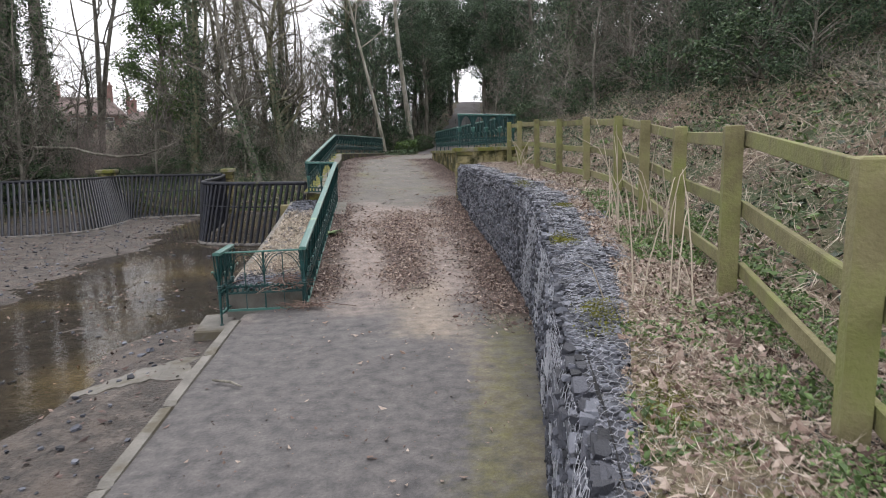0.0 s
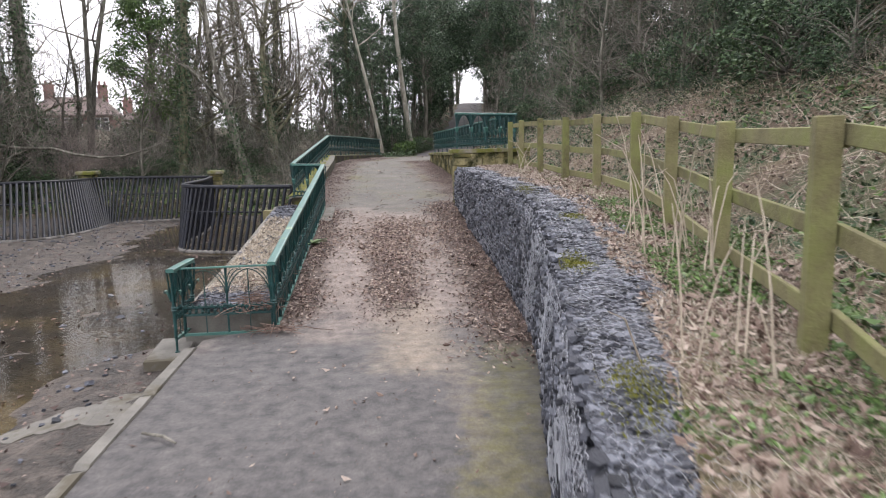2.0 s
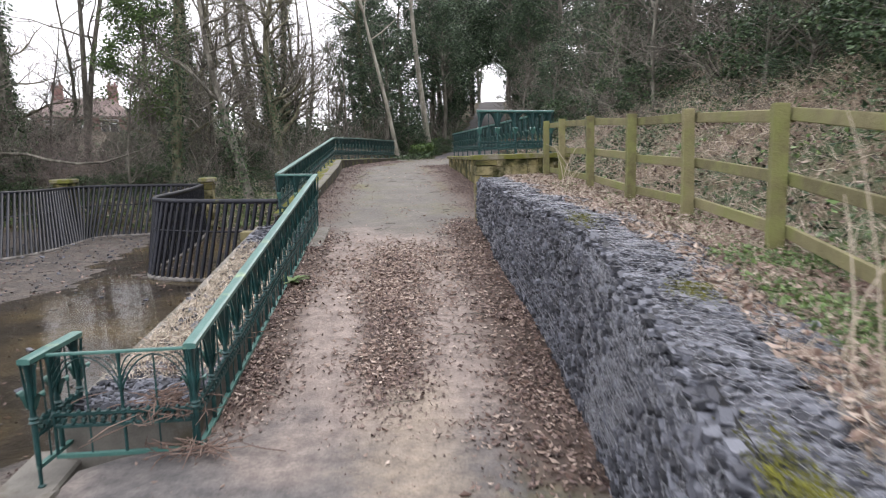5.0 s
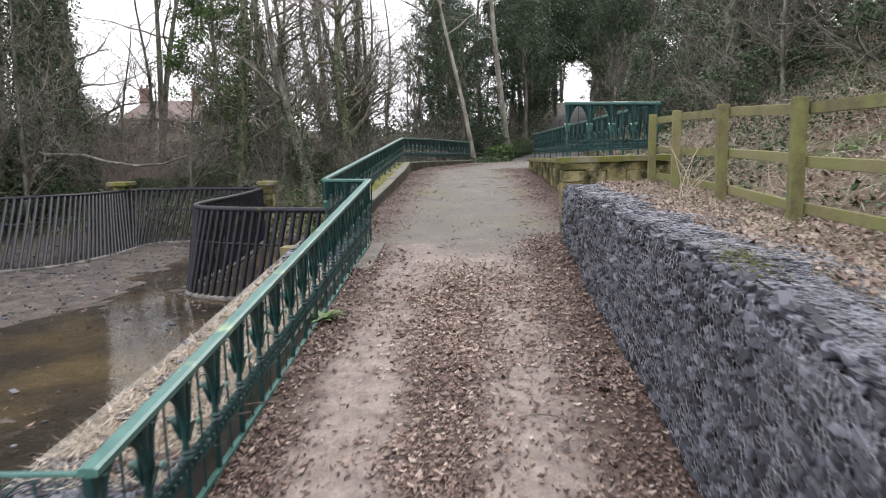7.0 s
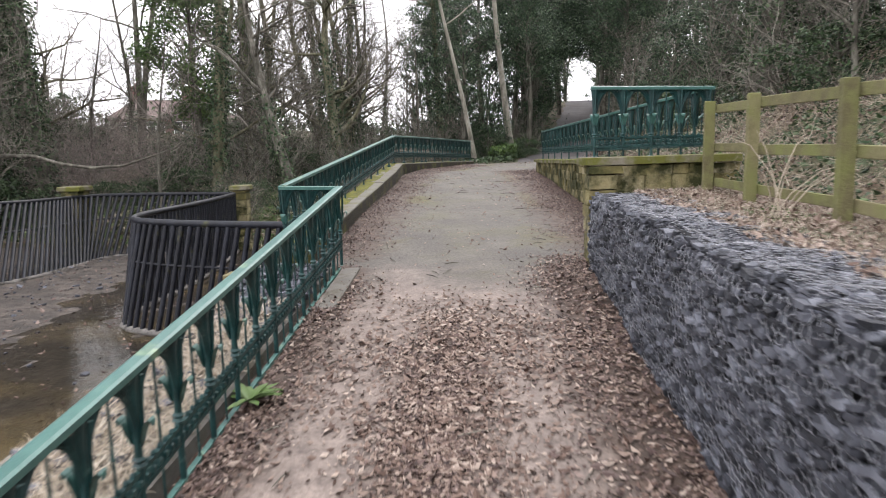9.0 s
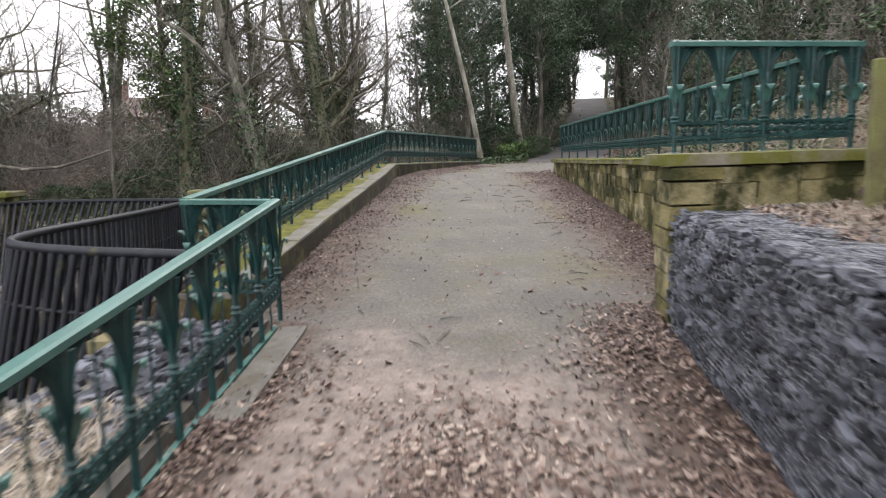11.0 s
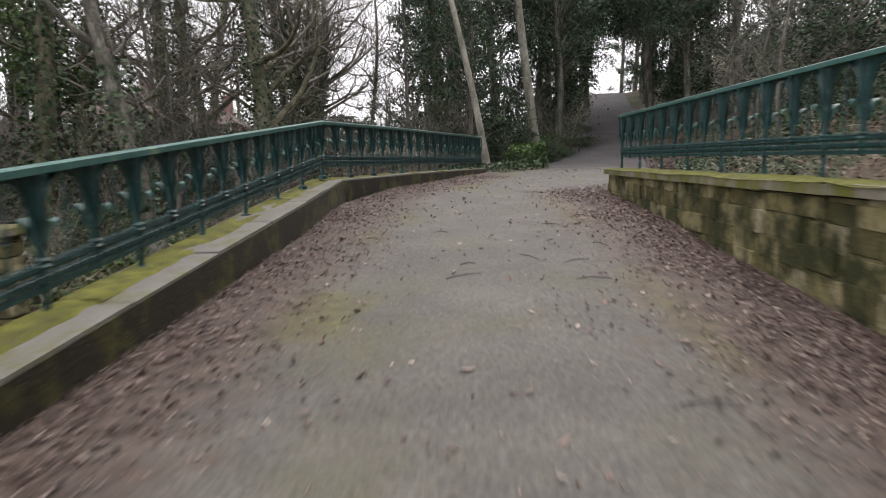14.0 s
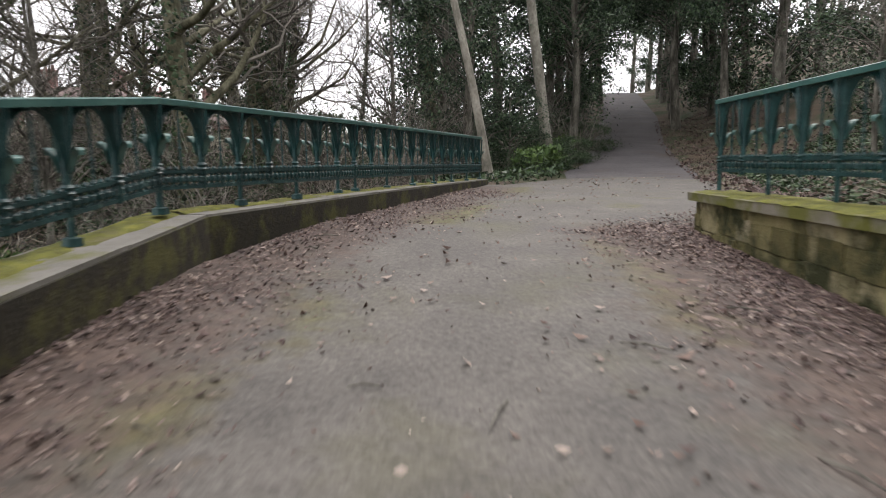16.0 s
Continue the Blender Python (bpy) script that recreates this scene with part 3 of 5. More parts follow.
k = 0
while z < 2.01:
    h = min(random.uniform(0.17, 0.24), 2.03 - z)
    ob = new("quoin", STONES[k % 5])
    wx = 0.42 if k % 2 else 0.34
    ob.matrix_basis = pose(PIER[0] - 0.03 + wx / 2, 16.42, z + h / 2) @ Matrix.Diagonal((wx, 0.44, h - 0.012, 1))
    ob.parent = pier
    z += h
    k += 1

# left-hand plinth that carries the bridge railing
plinth = thing("wall_plinth", "low grey stone plinth streaked with bright moss", "wall", kind="structure")
PL = [((-1.74, 16.25), 1.08), ((-1.66, 21.2), 1.50), ((-1.65, 24.7), 1.755), ((-1.76, 26.95), 1.875), ((-1.09, 30.2), 1.82), ((0.14, 36.0), 1.70)]
for i in range(len(PL) - 1):
    (a, za), (b, zb) = PL[i], PL[i + 1]
    slabs(plinth, a, b, za, zb, 0.46, 0.055, 1, M_PLINTH, seed=20 + i, unit=1.05, name="plinth_slab")
    moss_sheet(plinth, a, b, za, zb, (0.17, 0.47), 0.012, 2.0 + i)
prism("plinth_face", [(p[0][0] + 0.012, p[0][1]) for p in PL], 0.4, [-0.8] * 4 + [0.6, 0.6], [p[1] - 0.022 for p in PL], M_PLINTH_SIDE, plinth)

# kerb of the ford, the slab at the railing's foot and the step beside the ramp
kerb = thing("kerb", "worn concrete kerb along the edge of the ford", "kerb", kind="structure")
slabs(kerb, (-2.15, -9.0), (-2.15, 7.5), 0.035, 0.035, 0.12, 0.5, 1, M_CONCRETE, seed=30, unit=1.5, name="kerb_stone")
g = Geo()
g.box((-2.62, 8.1, -0.25), (0.46, 0.95, 0.2), rz=0.08, bevel=0.02)
tagged(g.make("concrete_slab", M_CONCRETE), "pale concrete footing slab under the railing corner", "slab")
step_edge = thing("step_slab", "long flush concrete kerb slab at the railing foot", "slab")
slabs(step_edge, (-1.31, 14.6), (-1.31, 16.2), 0.665, 0.815, 0.22, 0.12, -1, M_CONCRETE, seed=31, unit=1.7, name="slab_stone")
g = Geo()
random.seed(33)
for k in range(19):
    w0 = k / 18
    xx = lerp(-2.33, -3.75, w0)
    half = 0.42 * (1 - w0) ** 0.7 + 0.05
    for yy in (6.5 - 0.45 * w0 - half + random.uniform(-0.06, 0.06), 6.5 - 0.45 * w0 + half + random.uniform(-0.06, 0.06)):
        g.v.append((xx, yy, max(-0.385, float(land(xx, yy))) + 0.012))
g.f += [(2 * k, 2 * k + 1, 2 * k + 3, 2 * k + 2) for k in range(18)]
ap = g.make("concrete_apron", M_CONCRETE)
ap.modifiers.new("thick", "SOLIDIFY").thickness = 0.03
tagged(ap, "pale patch of concrete apron at the kerb", "slab")

# rubble strip between the ramp railing and the stream
WALL_L = [(-1.42, 8.35), (-1.42, 12.0), (-1.42, 16.2)]
prism("wall_ramp", WALL_L, 1.1, [-0.9] * 3, [0.26, 0.48, 0.86], M_CONCRETE)
tagged(bpy.data.objects["wall_ramp"], "rubble-topped retaining wall beside the stream", "wall", kind="structure")
prism("wall_bridge_side", [(-1.9, 16.1), (-2.75, 16.1)], 0.3, [-0.9, -0.9], [0.8, 0.8], M_MORTAR)
tagged(bpy.data.objects["wall_bridge_side"], "end face of the stone bridge abutment", "wall", kind="structure")


# ---------- cast-iron railings ----------
def railing(name, label, p0, p1, top0, top1, base0, base1, bay=0.48, kick=True, legs=True, band=(0.26, 0.36), group="cast-iron railings", plain=False):
    """A green railing: flat handrail, palm-headed columns with arching ribs, thin rods, a band of rings, and feet."""
    a, b = Vector(p0), Vector(p1)
    d = b - a
    length = d.length
    u = d.normalized()
    yaw = math.atan2(u.y, u.x)
    root = thing(name, label, "railing", group=group, at=(a.x, a.y, 0), rz=math.degrees(yaw))
    n = max(1, round(length / bay))
    bay = length / n
    sl = (top1 - top0) / length
    sb = (base1 - base0) / length
    g = Geo()
    wd, th = (0.016, 0.022) if plain else (0.05, 0.045)
    g.strip([[(s, -wd * 0.96, lerp(top0, top1, t) - th), (s, -wd, lerp(top0, top1, t) - 0.008), (s, -wd * 0.6, lerp(top0, top1, t)), (s, wd * 0.6, lerp(top0, top1, t)), (s, wd, lerp(top0, top1, t) - 0.008), (s, wd * 0.96, lerp(top0, top1, t) - th)] for s, t in ((-0.045, 0), (length + 0.045, 1))], close=True)
    g.f += [(5, 4, 3, 2, 1, 0), (6, 7, 8, 9, 10, 11)]
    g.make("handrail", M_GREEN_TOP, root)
    lo, hi = band
    h0 = top0 - base0
    for z in (lo, hi):
        g = Geo()
        g.strip([[(s, -0.014, z0 - 0.011), (s, -0.014, z0 + 0.011), (s, 0.014, z0 + 0.011), (s, 0.014, z0 - 0.011)] for s, z0 in ((0, base0 + z), (length, base1 + z))], close=True)
        g.make("band_bar", M_GREEN, root)
    if kick:
        g = Geo()
        g.strip([[(s, -0.02, z0), (s, -0.02, z0 + 0.03), (s, 0.02, z0 + 0.03), (s, 0.02, z0)] for s, z0 in ((0, base0 + 0.0), (length, base1 + 0.0))], close=True)
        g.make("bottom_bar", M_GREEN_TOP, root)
    # the band's row of rings
    g = Geo()
    m = int(length / 0.075)
    r = (hi - lo) / 2 - 0.006
    for k in range(m):
        s = (k + 0.5) * length / m
        zc = lerp(base0, base1, s / length) + (lo + hi) / 2
        g.tube([(s + r * math.cos(w), 0, zc + r * math.sin(w)) for w in np.linspace(0, 2 * math.pi, 9)], 0.011, 4, cap=False)
        g.box((s + 0.0375, 0, zc), (0.03, 0.05, 0.042), bevel=0.008)
        g.lathe(s, 0, [(zc + r + 0.008, 0.017), (zc + r + 0.026, 0.02), (zc + r + 0.042, 0.008)], 5)
    tagged(g.make("ring_band", M_GREEN, root), kind="stuff")
    # one column with its ribs, shared along the run
    c = Geo()
    foot = 0.0 if kick else lo - 0.012
    c.lathe(0, 0, [(foot, 0.02), (lo, 0.022), (hi, 0.024), (hi + 0.012, 0.04), (hi + 0.028, 0.025), (hi + 0.045, 0.037), (hi + 0.06, 0.024), (hi + 0.11, 0.026), (lerp(hi, h0, 0.45), 0.027), (lerp(hi, h0, 0.65), 0.032), (lerp(hi, h0, 0.82), 0.041), (h0 - 0.045, 0.055)], 10)
    c.v = [(x, y * (0.5 if z > lerp(hi, h0, 0.6) else 0.8 if z > hi + 0.1 else 1.0), z) for x, y, z in c.v]
    if plain:
        c = Geo()
        c.lathe(0, 0, [(0, 0.014), (hi, 0.014), (hi + 0.012, 0.024), (hi + 0.03, 0.013), (lerp(hi, h0, 0.4), 0.016), (lerp(hi, h0, 0.7), 0.012), (h0 - 0.02, 0.02)], 8)
    spring = hi + 0.20 * (h0 - hi) / 0.6
    ribs = []
    for sg in (-1, 1):
        for reach, start, rad in ((0.5, 0.0, 0.016), (0.49, 0.10, 0.014), (0.47, 0.2, 0.012), (0.36, 0.16, 0.011), (0.25, 0.22, 0.011)) if not plain else ((0.5, -0.1, 0.006), (0.34, 0.1, 0.005), (0.18, 0.3, 0.005)):
            pts = []
            for q in np.linspace(0, 1, 7):
                x = sg * bay * reach * q ** 1.35
                zz = lerp(spring + start * (h0 - spring), h0 - 0.045, 1 - (1 - q) ** 1.8)
                pts.append((x, 0, zz + sl * x))
            rb = Geo()
            rb.tube(pts, [rad * 1.5, rad * 1.3, rad * 1.1, rad, rad, rad, rad * 1.2], 4)
            mb = bpy.data.meshes.new("rib")
            mb.from_pydata(rb.v, [], rb.f)
            mb.materials.append(M_GREEN)
            ribs.append((sg, mb))
    for sg in (-1, 1):
        # ribs that clasp the flared head
        if plain:
            continue
        c.tube([(0, sg * 0.028, spring - 0.06), (0, sg * 0.036, spring + 0.06), (0, sg * 0.05, h0 - 0.1), (0, sg * 0.058, h0 - 0.05)], [0.008, 0.012, 0.012, 0.014], 4)
    me = bpy.data.meshes.new("column")
    me.from_pydata(c.v, [], c.f)
    me.materials.append(M_GREEN)
    # curled acanthus leaf on either face of the column, sky highlight coloured in
    curl = Geo()
    for sg in (-1, 1):
        curl.strip([[(wd * q, sg * yy, zz + spring) for q in (-1, -0.5, 0, 0.5, 1)] for wd, yy, zz in ((0.022, 0.03, -0.05), (0.036, 0.048, 0.02), (0.04, 0.066, 0.07), (0.034, 0.086, 0.088), (0.026, 0.098, 0.07), (0.014, 0.096, 0.045))])
        curl.strip([[(wd * q, sg * yy, zz + spring) for q in (-1, -0.5, 0, 0.5, 1)] for wd, yy, zz in ((0.018, 0.024, -0.05), (0.03, 0.04, 0.02), (0.034, 0.056, 0.062), (0.03, 0.082, 0.078), (0.022, 0.09, 0.066), (0.012, 0.09, 0.045))])
    mc = bpy.data.meshes.new("leaf_scroll")
    mc.from_pydata(curl.v, [], curl.f)
    mc.shade_smooth()
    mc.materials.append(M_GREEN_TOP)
    rod = Geo()
    rod.lathe(0, 0, [(foot, 0.008), (h0 - 0.05, 0.008)], 5)
    rod.lathe(0, 0, [(hi + 0.30 * (h0 - hi), 0.008), (hi + 0.32 * (h0 - hi), 0.016), (hi + 0.36 * (h0 - hi), 0.008)], 5)
    mr = bpy.data.meshes.new("rod")
    mr.from_pydata(rod.v, [], rod.f)
    mr.materials.append(M_GREEN)
    for k in range(n + 1):
        s = k * bay
        ob = new("column", me)
        ob.matrix_basis = Matrix.Translation((s, 0, lerp(base0, base1, k / n))) @ Matrix.Diagonal((1, 1, (h0 + (sl - sb) * s) / h0, 1))
        ob.parent = root
        if not plain:
            scroll = new("leaf_scroll", mc)
            scroll.parent = ob
        for sg, mb in ribs:
            if 0 <= k + sg <= n:
                rib = new("rib", mb)
                rib.parent = ob
        if k < n:
            ob = new("rod", mr)
            ob.matrix_basis = Matrix.Translation((s + bay / 2, 0, lerp(base0, base1, (k + 0.5) / n))) @ Matrix.Diagonal((1, 1, (h0 + (sl - sb) * (s + bay / 2)) / h0, 1))
            ob.parent = root
        if legs and k % 2 == 0:
            f = Geo()
            zb = lerp(base0, base1, k / n)
            f.lathe(s, 0, [(zb - 0.03, 0.055), (zb + 0.012, 0.05), (zb + 0.02, 0.02), (zb + lo, 0.017)], 7)
            f.make("foot_post", M_GREEN, root)
    return root


RX, R0, R1 = -1.35, 8.1, 16.3
railing("ramp_railing", "dark green cast-iron railing beside the ramp", (RX, R0), (RX, R1), 0.90, 1.85, 0.0, 0.80, legs=False)
railing("railing_end_panel", "green cast-iron end panel facing the ford", (-2.44, 8.07), (RX - 0.03, 8.1), 0.86, 0.865, 0.0, 0.0, bay=0.52, legs=False, plain=True)
stream_panel = railing("railing_end_panel", "short green cast-iron return panel by the stream", (-2.5, 7.9), (-2.46, 8.56), 0.885, 0.89, 0.0, 0.0, bay=0.33, legs=False)
g = Geo()
g.lathe(0, 0, [(-0.16, 0.032), (-0.14, 0.03), (-0.13, 0.015), (0.02, 0.015)], 7)
g.make("foot_post", M_GREEN, stream_panel)
railing("railing_return_panel", "green cast-iron return panel joining two railings", (-2.06, 16.28), (RX - 0.06, 16.3), 1.87, 1.85, 1.05, 1.0, bay=0.4, legs=False, kick=False, band=(0.06, 0.16))
railing("bridge_railing", "green cast-iron bridge railing on a mossy plinth", (-2.07, 16.3), (-1.98, 26.72), 1.88, 2.66, 1.09, 1.925, kick=False, band=(0.14, 0.25))
railing("bridge_railing", "green cast-iron bridge railing on a mossy plinth", (-1.98, 26.74), (-1.37, 30.2), 2.66, 2.64, 1.925, 1.85, kick=False, band=(0.14, 0.25))
railing("bridge_railing", "green cast-iron bridge railing on a mossy plinth", (-1.37, 30.22), (-0.02, 36.0), 2.64, 2.53, 1.85, 1.71, kick=False, band=(0.14, 0.25))
railing("bridge_railing", "green cast-iron railing above the sandstone parapet", (3.42, 16.75), (2.37, 29.0), 2.99, 2.71, 2.02, 1.83, kick=False, band=(0.22, 0.33))
railing("railing_return_panel", "green cast-iron return panel above the wing wall", (1.93, 16.55), (3.40, 16.73), 3.02, 2.99, 2.12, 2.12, kick=False, band=(0.14, 0.25), bay=0.38)


# ---------- timber fence ----------
FENCE = [(0.85, -1.4, 2.12), (1.45, 0.6, 2.26), (2.0, 2.55, 2.40), (2.43, 4.28, 2.42), (2.78, 5.95, 2.52), (3.06, 7.59, 2.62), (3.2, 9.46, 2.67), (3.165, 11.08, 2.69), (3.15, 12.84, 2.73), (3.115, 14.53, 2.75), (3.12, 15.81, 2.755)]
fence = thing("timber_fence", "weathered post-and-rail timber fence green with algae", "fence")
random.seed(5)
for i, (x, y, z) in enumerate(FENCE):
    nx, ny = FENCE[min(i + 1, len(FENCE) - 1)][:2]
    px, py = FENCE[max(i - 1, 0)][:2]
    yaw = math.atan2(ny - py, nx - px)
    zb = float(land(x, y)) - 0.12
    g = Geo()
    h = z - zb
    g.box((0, 0, h / 2), (0.075, 0.108, h), jit=0.004, bevel=0.008)
    ob = g.make("fence_post", M_TIMBER, fence)
    ob.matrix_basis = pose(x, y, zb, random.uniform(-0.8, 0.8), random.uniform(-0.8, 0.8), math.degrees(yaw))
    if i + 1 < len(FENCE):
        x2, y2, z2 = FENCE[i + 1]
        off = Vector((math.sin(yaw), -math.cos(yaw))) * 0.085
        for drop in (0.09, 0.53, 0.93):
            a = Vector((x + off.x, y + off.y, z - drop + random.uniform(-0.012, 0.012)))
            b = Vector((x2 + off.x, y2 + off.y, z2 - drop + random.uniform(-0.012, 0.012)))
            dd = b - a
            g = Geo()
            g.box((0, 0, 0), (dd.length + 0.02, 0.036, 0.095), jit=0.003, bevel=0.005)
            ob = g.make("fence_rail", M_TIMBER, fence)
            ob.matrix_basis = Matrix.Translation((a + b) / 2) @ dd.to_track_quat("X", "Z").to_matrix().to_4x4()


# ---------- gabion wall ----------
def gab_front(y, v, out=0.0):
    """A point of the gabion's front: v from 0 at its foot to 1 at its brow."""
    n = gab_x(y + 0.1) - gab_x(y - 0.1)
    z0, z1 = float(road_z(y)) - 0.03, float(gab_z(y))
    bulge = 0.03 * math.sin(v * math.pi) + 0.025 * float(bumps(y, v * 1.3, 2.2, 0.4))
    k = max(0.0, v - 0.9) * 0.5
    return Vector((float(gab_x(y)) - bulge - out + k, y + out * n * 5 * 0.2, lerp(z0, z1, v)))


def gab_over(y, v, out=0.0):
    """A point of its top: v from 0 at the brow, in metres across."""
    z = float(gab_z(y)) + 0.03 * float(bumps(y, v, 2.5, 1.2)) + 0.02 * float(bumps(y, v, 7.0, 2.2))
    return Vector((float(gab_x(y)) + 0.05 + v, y, z + out - 0.015 * max(0, 0.15 - v) / 0.15))


gabion = thing("gabion_wall", "wire gabion wall packed with grey slate stones", "wall", kind="structure")
# backing sheet in near black: the shade between the slates put into its colour
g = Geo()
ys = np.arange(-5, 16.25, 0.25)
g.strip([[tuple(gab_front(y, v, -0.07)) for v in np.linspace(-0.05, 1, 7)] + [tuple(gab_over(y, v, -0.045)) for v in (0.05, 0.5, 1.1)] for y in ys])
g.make("gabion_core", M_GAP_SHADE, gabion)


def slate(g, c, s, yaw, tilt):
    """One broken slate: a wedge-like block with knocked corners."""
    n = len(g.v)
    m = Euler((tilt, random.uniform(-0.25, 0.25), yaw)).to_matrix()
    for dz in (-0.5, 0.5):
        for dx, dy in ((-0.5, -0.5), (0.1, -0.6), (0.55, -0.3), (0.45, 0.5), (-0.4, 0.5)):
            p = Vector(((dx + random.uniform(-0.14, 0.14)) * s[0], (dy + random.uniform(-0.12, 0.12)) * s[1], (dz + random.uniform(-0.2, 0.2)) * s[2]))
            g.v.append(tuple(Vector(c) + m @ p))
    g.f += [(n + 4, n + 3, n + 2, n + 1, n), (n + 5, n + 6, n + 7, n + 8, n + 9)]
    g.f += [(n + i, n + (i + 1) % 5, n + 5 + (i + 1) % 5, n + 5 + i) for i in range(5)]


random.seed(21)
rest = Geo()
single = 0
unit_slates = []
for k in range(8):
    g = Geo()
    slate(g, (0, 0, 0), (0.06, 0.08, 0.04), 0, 0)
    me = bpy.data.meshes.new("slate_stone")
    me.from_pydata(g.v, [], g.f)
    me.materials.append(M_SLATE_OB)
    unit_slates.append(me)
y = -4.5
while y < 16.15:
    hgt = float(gab_z(y)) - float(road_z(y))
    rows_n = int(hgt / 0.029)
    yaw = math.atan2(float(gab_x(y + 0.2) - gab_x(y - 0.2)), 0.4)
    for r in range(rows_n):
        yy = y + (r % 2) * 0.07 + random.uniform(-0.05, 0.05)
        c = gab_front(min(yy, 16.1), (r + random.uniform(0.2, 0.8)) / rows_n, 0.02 - random.uniform(0.0, 0.075))
        tilt = random.gauss(0, 0.3)
        if 8.2 < yy < 9.3 and single < 300:
            single += 1
            ob = new("slate_stone", random.choice(unit_slates))
            k = random.uniform(0.75, 1.25)
            ob.matrix_basis = Matrix.LocRotScale(c, Euler((tilt, random.uniform(-0.2, 0.2), -yaw)), (k, k * random.uniform(0.7, 1.2), k))
            ob.parent = gabion
        else:
            k = random.uniform(0.75, 1.25)
            slate(rest, c, (0.055 * k, random.uniform(0.04, 0.125), 0.028 * k), -yaw, tilt * 0.7)
    y += 0.07
tagged(rest.make("packed_slates", M_SLATE, gabion), kind="stuff")
rest = Geo()
for i in range(13000):
    y = random.uniform(-4.5, 16.1)
    v = random.random() ** 1.3 * float(np.interp(y, [0.2, 1.6, 3.2, 6.5], [0.12, 0.28, 0.5, 0.75]))
    c = gab_over(y, v, -0.005)
    k = float(np.interp(y, [0, 4], [0.5, 1.0]))
    slate(rest, c, (k * random.uniform(0.03, 0.1), k * random.uniform(0.03, 0.1), 0.018), random.uniform(0, 3), random.gauss(0, 0.15))
tagged(rest.make("top_slates", M_SLATE, gabion), kind="stuff")


def hex_wire(g, P, length, height, cell, radius, squash=1.0):
    """Hexagonal netting laid on the surface P(s, v); s along, v across, both in metres."""
    dx, dy = cell * 1.1, cell * 0.75
    for i in range(int(length / dx)):
        for j in range(int(height / dy)):
            s = (i + 0.5 * (j % 2)) * dx
            v = j * dy
            a = P(s, v + dy * 0.35)
            b = P(s, v + dy * 0.95)
            c1 = P(s + dx / 2, v + dy * 1.35)
            c0 = P(s - dx / 2, v + dy * 1.35)
            jx = 0.012 * math.sin(s * 37 + v * 51)
            b = P(s + jx, v + dy * (0.95 + 0.1 * math.sin(s * 23 + v * 17)))
            for p, q in ((a, b), (b, c1), (b, c0)):
                g.tube([p, q], radius, 3, cap=False)


g = Geo()
hex_wire(g, lambda s, v: gab_front(min(-4.6 + s, 16.15), min(v / 1.35, 1.0), 0.022), 20.7, 1.30, 0.066, 0.0023)
hex_wire(g, lambda s, v: gab_front(min(-4.57 + s, 16.15), min(v / 1.35, 1.0), 0.03 + 0.012 * math.sin(s * 3.1 + v * 5)), 13.0, 1.32, 0.052, 0.0015)
hex_wire(g, lambda s, v: gab_over(min(-4.6 + s, 16.15), v, 0.018), 20.7, 0.6, 0.06, 0.0008)
tagged(g.make("wire_netting", M_WIRE, gabion, smooth=True), "galvanised hexagonal wire netting", kind="stuff")

# turf that has crept over the near baskets
g = Geo()
g.strip([[tuple(gab_over(y, v, 0.012 + 0.02 * float(bumps(y, v, 5.0, 4.0)) - 0.05 * (v < 0.15))) for v in np.linspace(float(np.interp(y, [0.2, 2.8], [0.1, 0.45])), 0.75, 9)] for y in np.arange(-4.5, 2.9, 0.1)])
tagged(g.make("turf", M_TURF, gabion, smooth=True), "mossy soil over the gabion tops", kind="stuff")


def on_baskets(n, ya, yb, seed, lift=(0.02, 0.06), v1=0.75):
    """Points on the turf over the near baskets."""
    r = random.Random(seed)
    out = []
    while len(out) < n:
        y = r.uniform(ya, yb)
        v = r.uniform(float(np.interp(y, [0.2, 2.8], [0.06, 0.4])), v1)
        p = gab_over(y, v, r.uniform(*lift))
        out.append(tuple(p))
    return np.array(out)


# ---------- curved iron screen in the stream ----------
def smooth_line(pts, n):
    """Points evenly along a rounded line through pts."""
    pts = [Vector(p) for p in pts]
    for _ in range(3):
        out = [pts[0]]
        for a, b in zip(pts, pts[1:]):
            out += [a.lerp(b, 0.25), a.lerp(b, 0.75)]
        pts = out + [pts[-1]]
    seg = [0.0]
    for a, b in zip(pts, pts[1:]):
        seg.append(seg[-1] + (b - a).length)
    res = []
    for s in np.linspace(0, seg[-1], n):
        i = max(0, min(len(pts) - 2, int(np.searchsorted(seg, s)) - 1))
        res.append(pts[i].lerp(pts[i + 1], (s - seg[i]) / max(1e-6, seg[i + 1] - seg[i])))
    return res, seg[-1]


